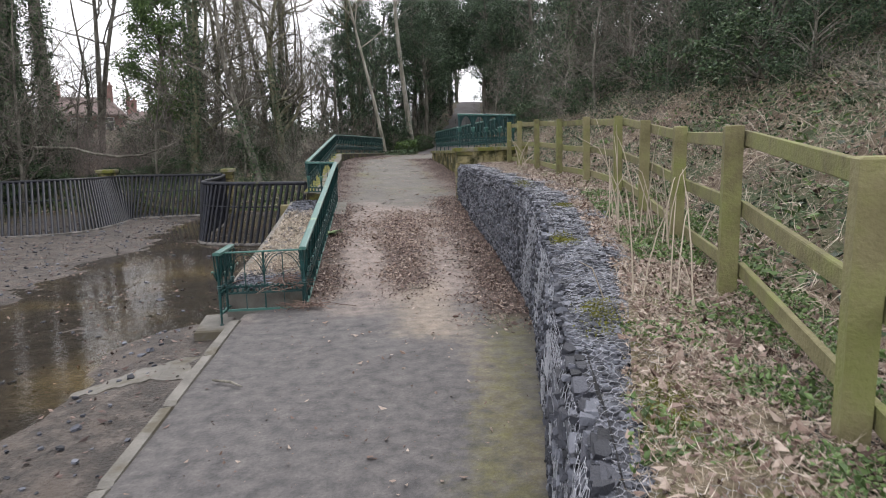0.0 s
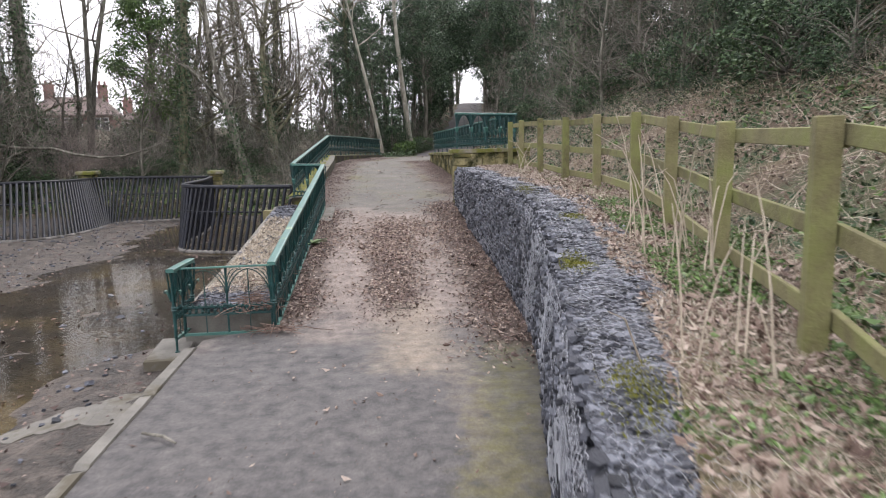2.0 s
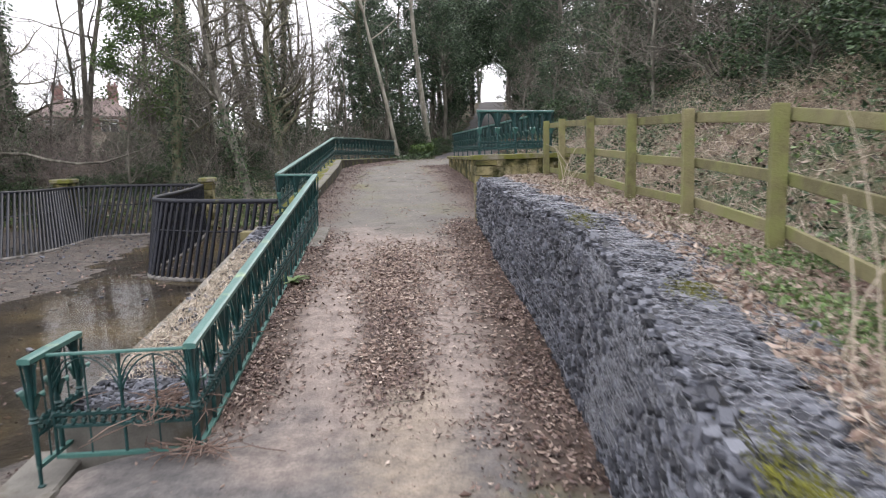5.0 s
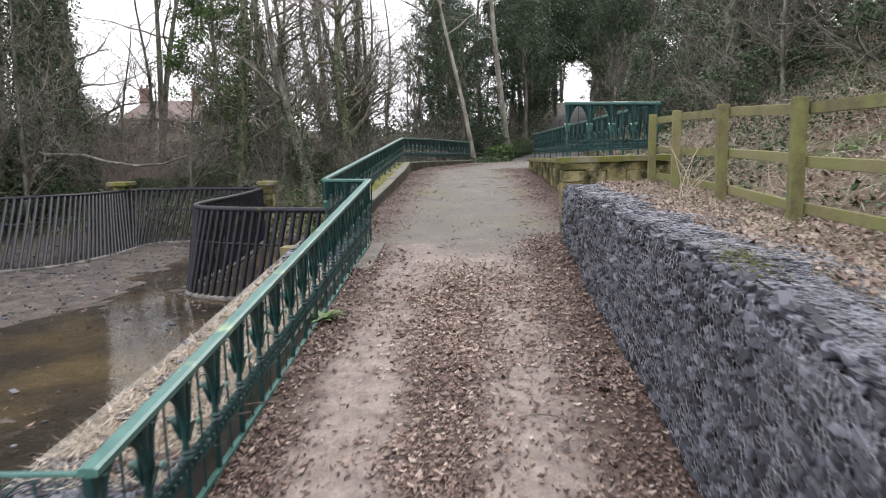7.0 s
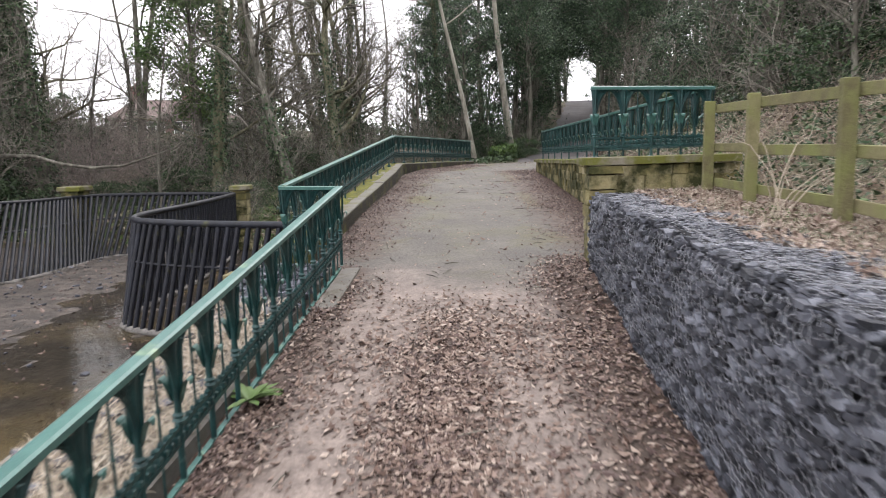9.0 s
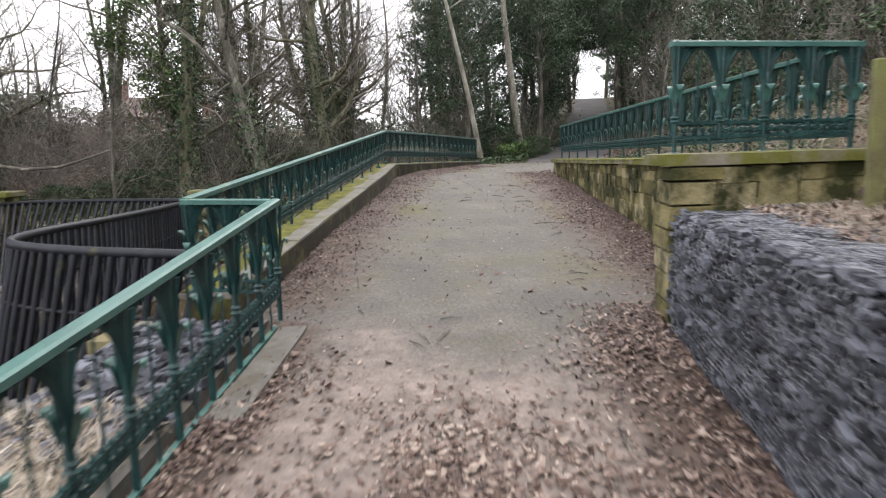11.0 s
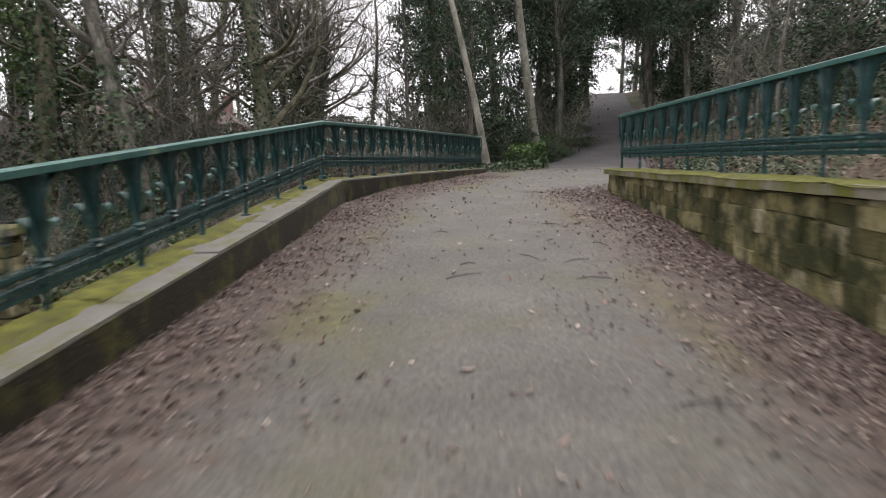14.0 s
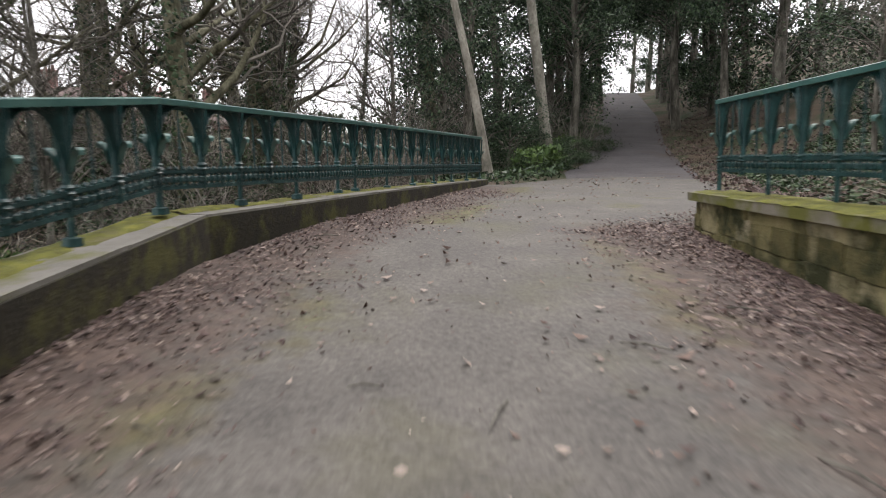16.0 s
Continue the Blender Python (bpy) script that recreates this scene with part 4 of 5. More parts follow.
def screen(name, label, foot, brow, spacing=0.165):
    """Leaning round bars between a foot rail and a thick top tube."""
    root = thing(name, label, "iron screen", group="stream screens")
    lo, length = smooth_line(foot, 120)
    hi, _ = smooth_line(brow, 120)
    g = Geo()
    g.tube(hi, 0.055, 9)
    g.make("top_tube", M_IRON, root, smooth=True)
    g = Geo()
    g.tube(lo, 0.06, 7)
    g.make("foot_rail", M_SILT, root, smooth=True)
    g = Geo()
    g.tube([a.lerp(b, 0.62) for a, b in zip(lo, hi)], 0.022, 6)
    g.make("middle_rail", M_IRON, root, smooth=True)
    n = int(length / spacing)
    lo, _ = smooth_line(foot, n)
    hi, _ = smooth_line(brow, n)
    for a, b in zip(lo, hi):
        g = Geo()
        j = Vector((random.uniform(-0.015, 0.015), random.uniform(-0.015, 0.015), 0))
        g.tube([a, a.lerp(b, 0.5) + j, b], 0.042, 7, cap=False)
        g.make("bar", M_IRON, root, smooth=True)
    return root


screen("stream_screen", "long curved dark iron bar screen across the stream",
       [(-15.0, 19.6, -0.3), (-12.0, 19.8, -0.3), (-9.6, 20.3, -0.3), (-9.3, 23.0, -0.32), (-9.6, 25.0, -0.35), (-8.0, 25.3, -0.35), (-6.4, 25.6, -0.35)],
       [(-15.6, 21.0, 1.3), (-12.6, 21.3, 1.3), (-10.6, 22.2, 1.3), (-10.3, 23.8, 1.25), (-10.5, 26.0, 1.22), (-8.4, 26.3, 1.2), (-6.4, 26.0, 1.18)])
screen("stream_screen", "curved dark iron bar screen beside the retaining wall",
       [(-6.2, 25.6, -0.35), (-5.5, 21.5, -0.38), (-5.6, 18.0, -0.38), (-4.4, 17.3, -0.38), (-2.5, 16.9, -0.38)],
       [(-6.3, 25.9, 1.18), (-5.6, 22.0, 1.24), (-5.5, 18.5, 1.28), (-4.3, 17.6, 1.28), (-2.2, 17.0, 1.28)])
for x, y, zt, wd in ((-6.2, 26.2, 1.4, 0.36), (-10.6, 25.6, 1.5, 0.5)):
    pil = thing("stone_pillar", "small mossy sandstone gate pillar behind the screen", "pillar", group="pillars")
    pil.matrix_basis = pose(x, y, 0)
    z = -0.4
    k = 0
    while z < zt - 0.16:
        ob = new("stone_block", STONES[k % 5])
        ob.matrix_basis = pose(0, 0, z + 0.1) @ Matrix.Diagonal((wd, wd, 0.19, 1))
        ob.parent = pil
        z += 0.2
        k += 1
    g = Geo()
    g.box((0, 0, zt - 0.06), (wd + 0.14, wd + 0.14, 0.14), bevel=0.025)
    g.make("cap", M_COPING, pil)

# ---------- trees ----------
def grow(wood, twigs, p, d, length, r, level, kids, rnd, droop=0.0):
    """One limb and what branches from it. wood takes the thick parts, twigs the fine ones."""
    segs = (6, 6, 5, 3, 2)[level]
    sides = (8, 6, 4, 3, 3)[level]
    pts, rad = [p.copy()], [r]
    wob = (0.10, 0.26, 0.34, 0.36, 0.4)[level]
    for i in range(segs):
        d = (d + Vector((rnd.gauss(0, wob), rnd.gauss(0, wob), rnd.gauss(0, wob * 0.7) + (0.10 if level else 0.0) - droop))).normalized()
        p = p + d * (length / segs)
        pts.append(p.copy())
        rad.append(max(0.0035, r * (1 - 0.8 * (i + 1) / segs)))
    (wood if level < 2 else twigs).tube(pts, rad, sides, cap=False)
    if level < len(kids):
        for _ in range(kids[level]):
            k = rnd.uniform(0.25, 1.0) * segs
            i = min(segs - 1, int(k))
            q = pts[i].lerp(pts[i + 1], k - i)
            side = Vector((rnd.gauss(0, 1), rnd.gauss(0, 1), rnd.gauss(0.15, 0.6))).normalized()
            nd = (side * 0.85 + (pts[i + 1] - pts[i]).normalized() * 0.65).normalized()
            grow(wood, twigs, q, nd, length * rnd.uniform(0.38, 0.62), max(0.004, rad[i] * 0.55), level + 1, kids, rnd, droop)


def bare_tree(label, height, r0, seed, bark, lean=(0, 0), forks=1, limbs=12, low=0.3, kids=(6, 5, 2), ivy=0, ivy_top=0.7, twig=None, curve=0.4, group="bare trees", at=None):
    """A leafless tree at the origin: trunk with limbs, crown of twigs, and ivy where it has some."""
    rnd = random.Random(seed)
    root = thing("tree", label, "tree", group=group)
    wood, twigs = Geo(), Geo()
    stems = []
    for f in range(forks):
        pts, rad = [], []
        off = rnd.uniform(0, 6.3)
        bx, by = (0, 0) if forks == 1 else (math.cos(off) * 0.12 * height * 0.5, math.sin(off) * 0.12 * height * 0.5)
        n = 10
        for i in range(n + 1):
            t = i / n
            wob = curve * 0.12 * height * 0.2
            pts.append(Vector((lean[0] * t + bx * t * t * 2 + wob * math.sin(t * 5 + seed), lean[1] * t + by * t * t * 2 + wob * math.cos(t * 4 + seed * 2), height * t - 0.3)))
            flare = 1.35 if i == 0 else 1.0
            rad.append(r0 * (1 - 0.78 * t) * flare * (1.0 if forks == 1 else 0.75))
        wood.tube(pts, rad, 9, cap=False)
        stems.append((pts, rad))
    for k in range(limbs):
        pts, rad = stems[k % forks]
        t = rnd.uniform(low, 0.98)
        i = min(9, int(t * 10))
        p = pts[i].lerp(pts[i + 1], t * 10 - i)
        w = rnd.uniform(0, 6.3)
        d = Vector((math.cos(w), math.sin(w), rnd.uniform(0.25, 0.95))).normalized()
        grow(wood, twigs, p, d, height * rnd.uniform(0.22, 0.42) * (1.15 - 0.5 * t), rad[i] * 0.5, 1, (0,) + kids, rnd)
    wood.make("trunk", bark, root, smooth=True)
    twigs.make("crown", twig or M_TWIG, root)
    if ivy:
        P, N = [], []
        for _ in range(ivy):
            pts, rad = stems[rnd.randrange(forks)]
            t = rnd.random() * ivy_top
            i = min(9, int(t * 10))
            c = pts[i].lerp(pts[i + 1], t * 10 - i)
            w = rnd.uniform(0, 6.3)
            out = rad[i] + abs(rnd.gauss(0, 0.10 + 0.16 * (0.5 + 0.5 * math.sin(t * 17 + seed)) ))
            P.append((c.x + math.cos(w) * out, c.y + math.sin(w) * out, c.z + rnd.uniform(-0.2, 0.2)))
            N.append((math.cos(w), math.sin(w), 0.5))
        leaf_mesh("ivy", P, rng.uniform(0.06, 0.13, len(P)), M_IVY, np.array(N), 0.6, root, aspect=0.8)
    return root


def evergreen(label, height, radius, seed, leafmat, clumps=60, per=130, size=0.13, bottom=0.1, tall=1.0, group="evergreens", bark=None):
    """A leafy tree or bush: trunk, limbs, and many leaves in uneven clumps with gaps."""
    rnd = random.Random(seed)
    root = thing("evergreen_tree", label, "tree", group=group)
    wood = Geo()
    wood.tube([(0.1 * math.sin(i * 1.3 + seed), 0.1 * math.cos(i + seed), height * i / 7 - 0.2) for i in range(7)], [0.16 * height / 8 * (1 - 0.12 * i) for i in range(7)], 7, cap=False)
    P, S, N = [], [], []
    for _ in range(clumps):
        w, t = rnd.uniform(0, 6.3), rnd.uniform(bottom, 1.0)
        prof = math.sin(min(1.0, (t - bottom) / (1 - bottom) * 0.9 + 0.1) * math.pi) ** 0.6
        rr = radius * prof * math.sqrt(rnd.uniform(0.15, 1.1))
        c = (math.cos(w) * rr, math.sin(w) * rr, height * t)
        wood.tube([(0, 0, max(0.2, c[2] - rr * 0.6)), (c[0] * 0.5, c[1] * 0.5, c[2] - rr * 0.15), c], [0.035, 0.022, 0.008], 4, cap=False)
        sx = rnd.uniform(0.16, 0.5) * radius * 0.42
        for _ in range(per):
            q = (rnd.gauss(0, sx), rnd.gauss(0, sx), rnd.gauss(0, sx * 0.7 * tall))
            P.append((c[0] + q[0], c[1] + q[1], c[2] + q[2]))
            N.append((q[0] / sx * 0.4, q[1] / sx * 0.4, 0.7))
    wood.make("trunk", bark or M_BARK, root, smooth=True)
    leaf_mesh("crown", P, rng.uniform(size * 0.6, size * 1.4, len(P)), leafmat, np.array(N), 0.8, root, aspect=0.55)
    return root


def shrub(label, height, stems, seed, twig, kids=(4, 3), spread=0.6, group="shrubs", name="shrub"):
    """A leafless thicket: many thin stems that arch from one stool."""
    rnd = random.Random(seed)
    root = thing(name, label, "shrub", group=group)
    g, t = Geo(), Geo()
    for _ in range(stems):
        w = rnd.uniform(0, 6.3)
        d = Vector((math.cos(w) * spread, math.sin(w) * spread, rnd.uniform(0.5, 1.2))).normalized()
        grow(g, t, Vector((math.cos(w) * 0.3, math.sin(w) * 0.3, -0.1)), d, height * rnd.uniform(0.6, 1.15), 0.018, 2, (0, 0) + kids, rnd, 0.04)
    t.make("branchwork", twig, root)
    return root


def put(ob, spots, sizes=(0.85, 1.2), sink=0.1, seed=0):
    """ob to the first spot and copies to the others, standing on the ground."""
    rnd = random.Random(seed + len(spots))
    for k, sp in enumerate(spots):
        x, y = sp[0], sp[1]
        s = sp[2] if len(sp) > 2 else rnd.uniform(*sizes)
        turn = sp[3] if len(sp) > 3 else rnd.uniform(0, 360)
        z = float(land(x, y)) - sink
        m = pose(x, y, z, 0, 0, turn) @ Matrix.Diagonal((s, s, s, 1))
        if k == 0:
            ob.matrix_basis = m
        else:
            copy_thing(ob, m)


# the pale pair beyond the bridge's end
put(bare_tree("slender pale-barked leaning tree at the railing end", 13, 0.115, 1, M_BARK_PALE, lean=(-2.2, 0.3), limbs=9, low=0.5, kids=(5, 4, 2), curve=0.5, group="pale trees"), [(0.1, 38.7, 1.0, 0)])
put(bare_tree("tall pale-barked bare tree on the verge", 15, 0.2, 2, M_BARK_PALE, lean=(-1.0, 0.2), limbs=9, low=0.55, kids=(5, 4, 2), curve=0.4, group="pale trees"), [(1.95, 44.5, 1.0, 0)])
# forked tree against the sky, the arching limbs, the leaning dark tree
put(bare_tree("slender forked bare tree against the sky", 15, 0.27, 3, M_BARK, forks=2, lean=(2.2, 0), limbs=8, low=0.4, kids=(4, 4, 1)), [(-17.2, 42, 1.0, 0), (-29, 50, 1.1, 140), (-33, 44, 1.2, 300)])
put(bare_tree("twisted bare tree with wide arching limbs", 11, 0.24, 14, M_BARK_GREEN, lean=(1.2, 0.5), limbs=15, low=0.22, kids=(7, 5, 2), curve=1.8, ivy=1600, ivy_top=0.55), [(-5.8, 34.5, 1.0, 10), (-22, 36, 1.0, 250), (-9.6, 47, 1.1, 80)])
put(bare_tree("dark leaning tree wrapped low in ivy", 10, 0.19, 8, M_BARK, lean=(-1.6, 0.4), limbs=13, low=0.3, kids=(6, 5, 2), ivy=900, ivy_top=0.4, curve=1.0), [(-5.6, 29.2, 1.0, 0), (-17.5, 27.5, 1.0, 100)])
put(bare_tree("tall straight ivy-clad tree", 16, 0.22, 5, M_BARK_GREEN, lean=(0.4, 0.2), limbs=12, low=0.4, kids=(6, 5, 2), ivy=4200, ivy_top=0.85), [(-8.6, 31, 1.0, 0), (-11.0, 41, 1.1, 70), (-9.7, 51, 1.1, 120), (-1.8, 46, 1.0, 210), (-6.4, 43, 1.05, 300), (-24.5, 40, 1.1, 33)])
put(bare_tree("tall tree thick with dark ivy", 17, 0.34, 6, M_BARK, lean=(0.3, 0.5), limbs=11, low=0.45, kids=(5, 4, 2), ivy=8500, ivy_top=0.9), [(-16.2, 29.5, 1.05, 0), (-14.9, 28.0, 1.0, 80), (-14.5, 29.6, 1.0, 265), (-15.6, 27.0, 0.9, 200), (9.8, 34, 1.0, 60), (12.6, 33, 1.1, 160), (12.0, 24, 1.0, 20), (8.6, 14.5, 0.9, 30), (9.8, 19, 0.95, 130), (11.2, 10.5, 1.0, 250), (-16.9, 31.5, 1.1, 10), (-19.5, 33, 1.0, 120), (-18.2, 28.2, 1.0, 40), (-21.5, 30.5, 1.1, 220), (-16.0, 26.0, 0.85, 150), (9.4, 30, 1.0, 200), (6.8, 24, 0.95, 300), (-30, 38, 1.2, 90)])
put(bare_tree("slim bare woodland tree", 14, 0.13, 7, M_BARK, lean=(0.9, -0.5), limbs=14, low=0.22, kids=(6, 5, 2), curve=1.6, ivy=1300, ivy_top=0.5), [(-18.8, 43, 0.9), (-20.8, 40, 0.9), (-7.4, 62, 1.2), (-17, 55), (-4.7, 39.5, 0.9), (-35, 55, 1.3), (-31, 47), (-9.2, 56), (-38, 36), (11, 18), (8.2, 12), (13, 25), (12, 36), (11, 8), (14, 3)], seed=3)
put(bare_tree("many-twigged young woodland tree", 9, 0.10, 9, M_BARK, lean=(0.8, 0.4), limbs=16, low=0.15, kids=(7, 5, 2), curve=1.0), [(-15.2, 34.5, 0.8), (-18.5, 30.5), (-22, 26), (-8, 35), (-25, 31), (-6.9, 32.5, 0.8), (6.5, 19, 0.7), (8.8, 22, 0.8), (7.4, 33, 0.9), (9.8, 14, 0.8), (5.3, 30, 0.6), (-2.6, 44.5), (-9.8, 28.6, 0.8), (-15.6, 22.8, 1.0), (-14.0, 25.6, 1.15), (-13.6, 24.0, 0.9), (-17.5, 20, 1.1), (-16.6, 24.4, 1.1), (-18.6, 23.2, 1.2), (-20, 27, 1.2), (6.8, 15, 0.6), (7.6, 25.5, 0.7), (6.2, 33.5, 0.6)], seed=5)

# evergreens
put(evergreen("tall dark evergreen with dense glossy leaves", 11, 2.3, 31, M_HOLLY, 64, 180, 0.13, 0.05), [(2.6, 50, 1.0), (0.4, 49, 1.05), (4.0, 57, 1.1), (-1.6, 55, 1.1), (11.0, 53, 1.0), (11.4, 60, 1.1), (12.5, 45, 1.0), (14.5, 54, 1.1), (13.2, 68, 1.2), (6.8, 74, 0.9), (15, 38, 1.1), (15.5, 30, 1.1), (12.0, 27, 0.95), (12.8, 19, 0.9), (12.4, 12.5, 0.9), (14.5, 21, 1.0), (16.5, 13, 1.1), (17, 4, 1.1), (-3.5, 60, 1.1), (-1.4, 46, 0.9), (-1.3, 52, 1.0), (-0.4, 42.5, 0.75), (10.6, 56, 1.1), (14.5, 82, 1.2), (15.0, 96, 1.1), (9.9, 96, 1.0), (11, 49, 1.2), (3.2, 54, 1.1), (5.2, 64, 1.1)], seed=7)
put(evergreen("spreading holly on the bank", 5.2, 2.2, 32, M_HOLLY, 48, 160, 0.105, 0.0), [(7.7, 30, 0.8), (9.4, 33, 1.1), (8.6, 25.5, 0.8), (10.4, 29, 1.1), (6.9, 9.2, 0.5), (7.6, 11.6, 0.6), (8.0, 7.4, 0.65), (7.2, 14.0, 0.5), (8.6, 9.6, 0.75), (8.4, 13.4, 0.7), (7.4, 5.4, 0.5), (10.0, 40, 1.2), (6.6, 30.5, 0.8), (9.0, 26, 0.9), (10.5, 20, 1.0), (11, 33, 1.2), (12, 15, 1.0), (13, 9, 1.1), (12.5, 28, 1.2), (0.8, 44, 0.7), (-0.8, 48, 0.9), (11.5, 2, 1.0), (9.6, 12, 0.9), (10.6, 7.6, 0.9), (9.4, 17.2, 0.8), (11.6, 15.5, 1.0), (12.6, 5.5, 1.1), (10.3, 3, 0.9), (12.4, 11.5, 1.2), (10.8, 22.5, 0.9), (14, -3, 1.2), (11.8, 42, 0.9)], seed=9)
put(evergreen("ivy-laden tree with a bright evergreen crown", 9.5, 2.1, 33, M_CONIFER, 95, 170, 0.13, 0.32), [(-10.9, 34.8, 1.0)], seed=2)
put(evergreen("low ivy and bramble thicket", 1.7, 1.7, 34, M_IVY, 45, 90, 0.10, 0.0, 0.6, group="thickets"), [(-14.6, 27.4, 1.0), (-17.2, 28.4, 1.2), (-11.8, 29.5, 0.6), (-19, 25, 1.2), (-15.6, 24.8, 0.9), (-5.0, 31.5, 0.6), (-3.2, 31, 0.5), (-12.5, 36.5, 1.2), (-7.5, 36, 1.0), (-16.5, 31, 1.2), (-9.8, 30.6, 0.8), (-20, 28.5, 1.3), (-7.2, 30.2, 0.6), (-11.4, 34, 1.0), (-15, 24.5, 0.9), (-24, 35, 1.5), (-18, 37, 1.4), (-6, 38, 0.9), (-3.2, 39.5, 0.7), (-9, 41, 1.2), (-13, 44, 1.4), (1.2, 41.8, 0.42), (2.2, 43.2, 0.5), (2.9, 45.6, 0.55), (3.8, 49, 0.7), (1.0, 46, 0.6), (6.6, 20, 0.7), (7.6, 16, 0.8), (6.2, 26, 0.7), (7.0, 11, 0.8), (8.5, 6, 0.9), (-22, 42, 1.6), (-28, 40, 1.8), (-30, 55, 2.0), (-16, 50, 1.6), (-8, 54, 1.5)], seed=4)
put(evergreen("tall evergreen arching over the path", 12, 3.0, 36, M_HOLLY, 70, 170, 0.14, 0.38), [(4.6, 58, 1.0), (9.6, 59, 1.0), (11.4, 68, 1.1), (6.2, 69, 1.1), (13.8, 76, 1.1), (3.9, 53.5, 1.0), (8.7, 55, 1.0), (5.4, 62.5, 1.1), (10.6, 63, 1.1), (9.0, 84, 0.95), (14.6, 87, 1.1), (6.9, 66, 0.9), (12.0, 72, 0.9), (3.2, 47.5, 0.75), (9.2, 50, 0.8)], seed=12)
put(bare_tree("broad bare tree with many crooked limbs", 12, 0.2, 44, M_BARK_GREEN, lean=(0.8, 0.4), limbs=18, low=0.16, kids=(7, 6, 2), curve=2.2, ivy=1500, ivy_top=0.6), [(-9.5, 38, 1.0, 60), (-12.5, 47, 1.1, 280), (-7.0, 40.5, 1.0, 20), (-9.0, 34.2, 0.9, 150), (-18.8, 36, 1.0, 310), (-6.2, 43.5, 0.9, 75), (-24, 33.5, 1.1, 190), (-12.8, 52, 1.2, 130), (-20.5, 24.5, 1.0, 45), (-8.9, 46.5, 1.1, 340), (10.6, 27.5, 0.8, 210), (9.0, 16.5, 0.75, 100)])
# leafless thickets
put(shrub("reddish leafless thicket on the stream bank", 3.2, 34, 51, M_TWIG_RED, (5, 4)), [(-17, 24.5, 1.2), (-19, 43.5, 0.7), (-17.5, 40, 0.7), (-21.5, 46, 0.7), (-19.5, 26, 1.5), (-21, 31, 1.5), (-16.8, 33.5, 0.9), (-24, 28, 1.7), (-20.5, 38, 0.9), (-26, 36, 1.6), (-14, 41, 0.8), (-25, 47, 1.0), (-14.2, 31.5, 0.8), (-12.6, 30.2, 0.7), (-11.2, 32.2, 0.8)], seed=6)
put(shrub("brown leafless thicket among the trees", 2.6, 30, 52, M_TWIG, (5, 4)), [(-8.2, 33, 1.0), (-4.6, 33, 0.9), (-3.4, 36.5, 0.9), (-6.6, 36.5, 1.0), (-10.4, 38.5, 1.2), (-4.2, 30.2, 0.6), (-3.6, 28.4, 0.45), (-7, 28, 0.6), (-2.2, 38.6, 0.8), (-5, 44, 1.3), (-1.5, 41.5, 1.0), (-9.5, 46, 1.4), (3.2, 47.6, 0.8), (7.5, 27.5, 0.8), (6.9, 22, 0.9), (8.1, 18.5, 1.0), (10.5, 5, 1.2), (9.4, 0.5, 1.1)], seed=8)


# far woods that close the view
def far_woods():
    rnd = random.Random(77)
    g = Geo()
    for _ in range(260):
        w = rnd.uniform(-1.25, 1.15)
        dist = rnd.uniform(75, 150)
        x, y = math.sin(w) * dist, math.cos(w) * dist + 5
        if (-0.54 < w < -0.36 or -0.24 < w < -0.15 or 0.13 < w < 0.20) and rnd.random() < 0.92:
            continue
        h, z = rnd.uniform(7, 17), float(land(x, y))
        r = rnd.uniform(0.1, 0.3)
        g.tube([(x, y, z - 0.5), (x + rnd.gauss(0, 0.5), y, z + h * 0.5), (x + rnd.gauss(0, 1.2), y, z + h)], [r, r * 0.7, r * 0.15], 5, cap=False)
        for _ in range(16):
            t = rnd.uniform(0.25, 0.95)
            p = Vector((x, y, z + h * t))
            d = Vector((rnd.gauss(0, 1), rnd.gauss(0, 1), rnd.uniform(0.2, 1.2))).normalized() * rnd.uniform(1.2, 3.5)
            g.tube([p, p + d * 0.5 + Vector((0, 0, 0.2)), p + d], [r * 0.35, r * 0.2, 0.015], 3, cap=False)
    tagged(g.make("far_woods", M_BARK), "distant leafless trees behind the stream", "woods", kind="stuff")
    P = []
    for _ in range(900):
        w, dist = rnd.uniform(-1.25, 1.15), rnd.uniform(60, 140)
        x, y = math.sin(w) * dist, math.cos(w) * dist + 5
        if abs(x - (y - 20) * 0.18) < 4 and x > 0:
            continue
        z, s = float(land(x, y)), rnd.uniform(0.8, 2.2)
        for _ in range(34):
            P.append((x + rnd.gauss(0, s), y + rnd.gauss(0, s), z + abs(rnd.gauss(0, s * 0.75))))
    tagged(leaf_mesh("far_undergrowth", P, rng.uniform(0.25, 0.6, len(P)), M_IVY, None, 1.0), "distant evergreen undergrowth", "undergrowth", kind="stuff")


far_woods()


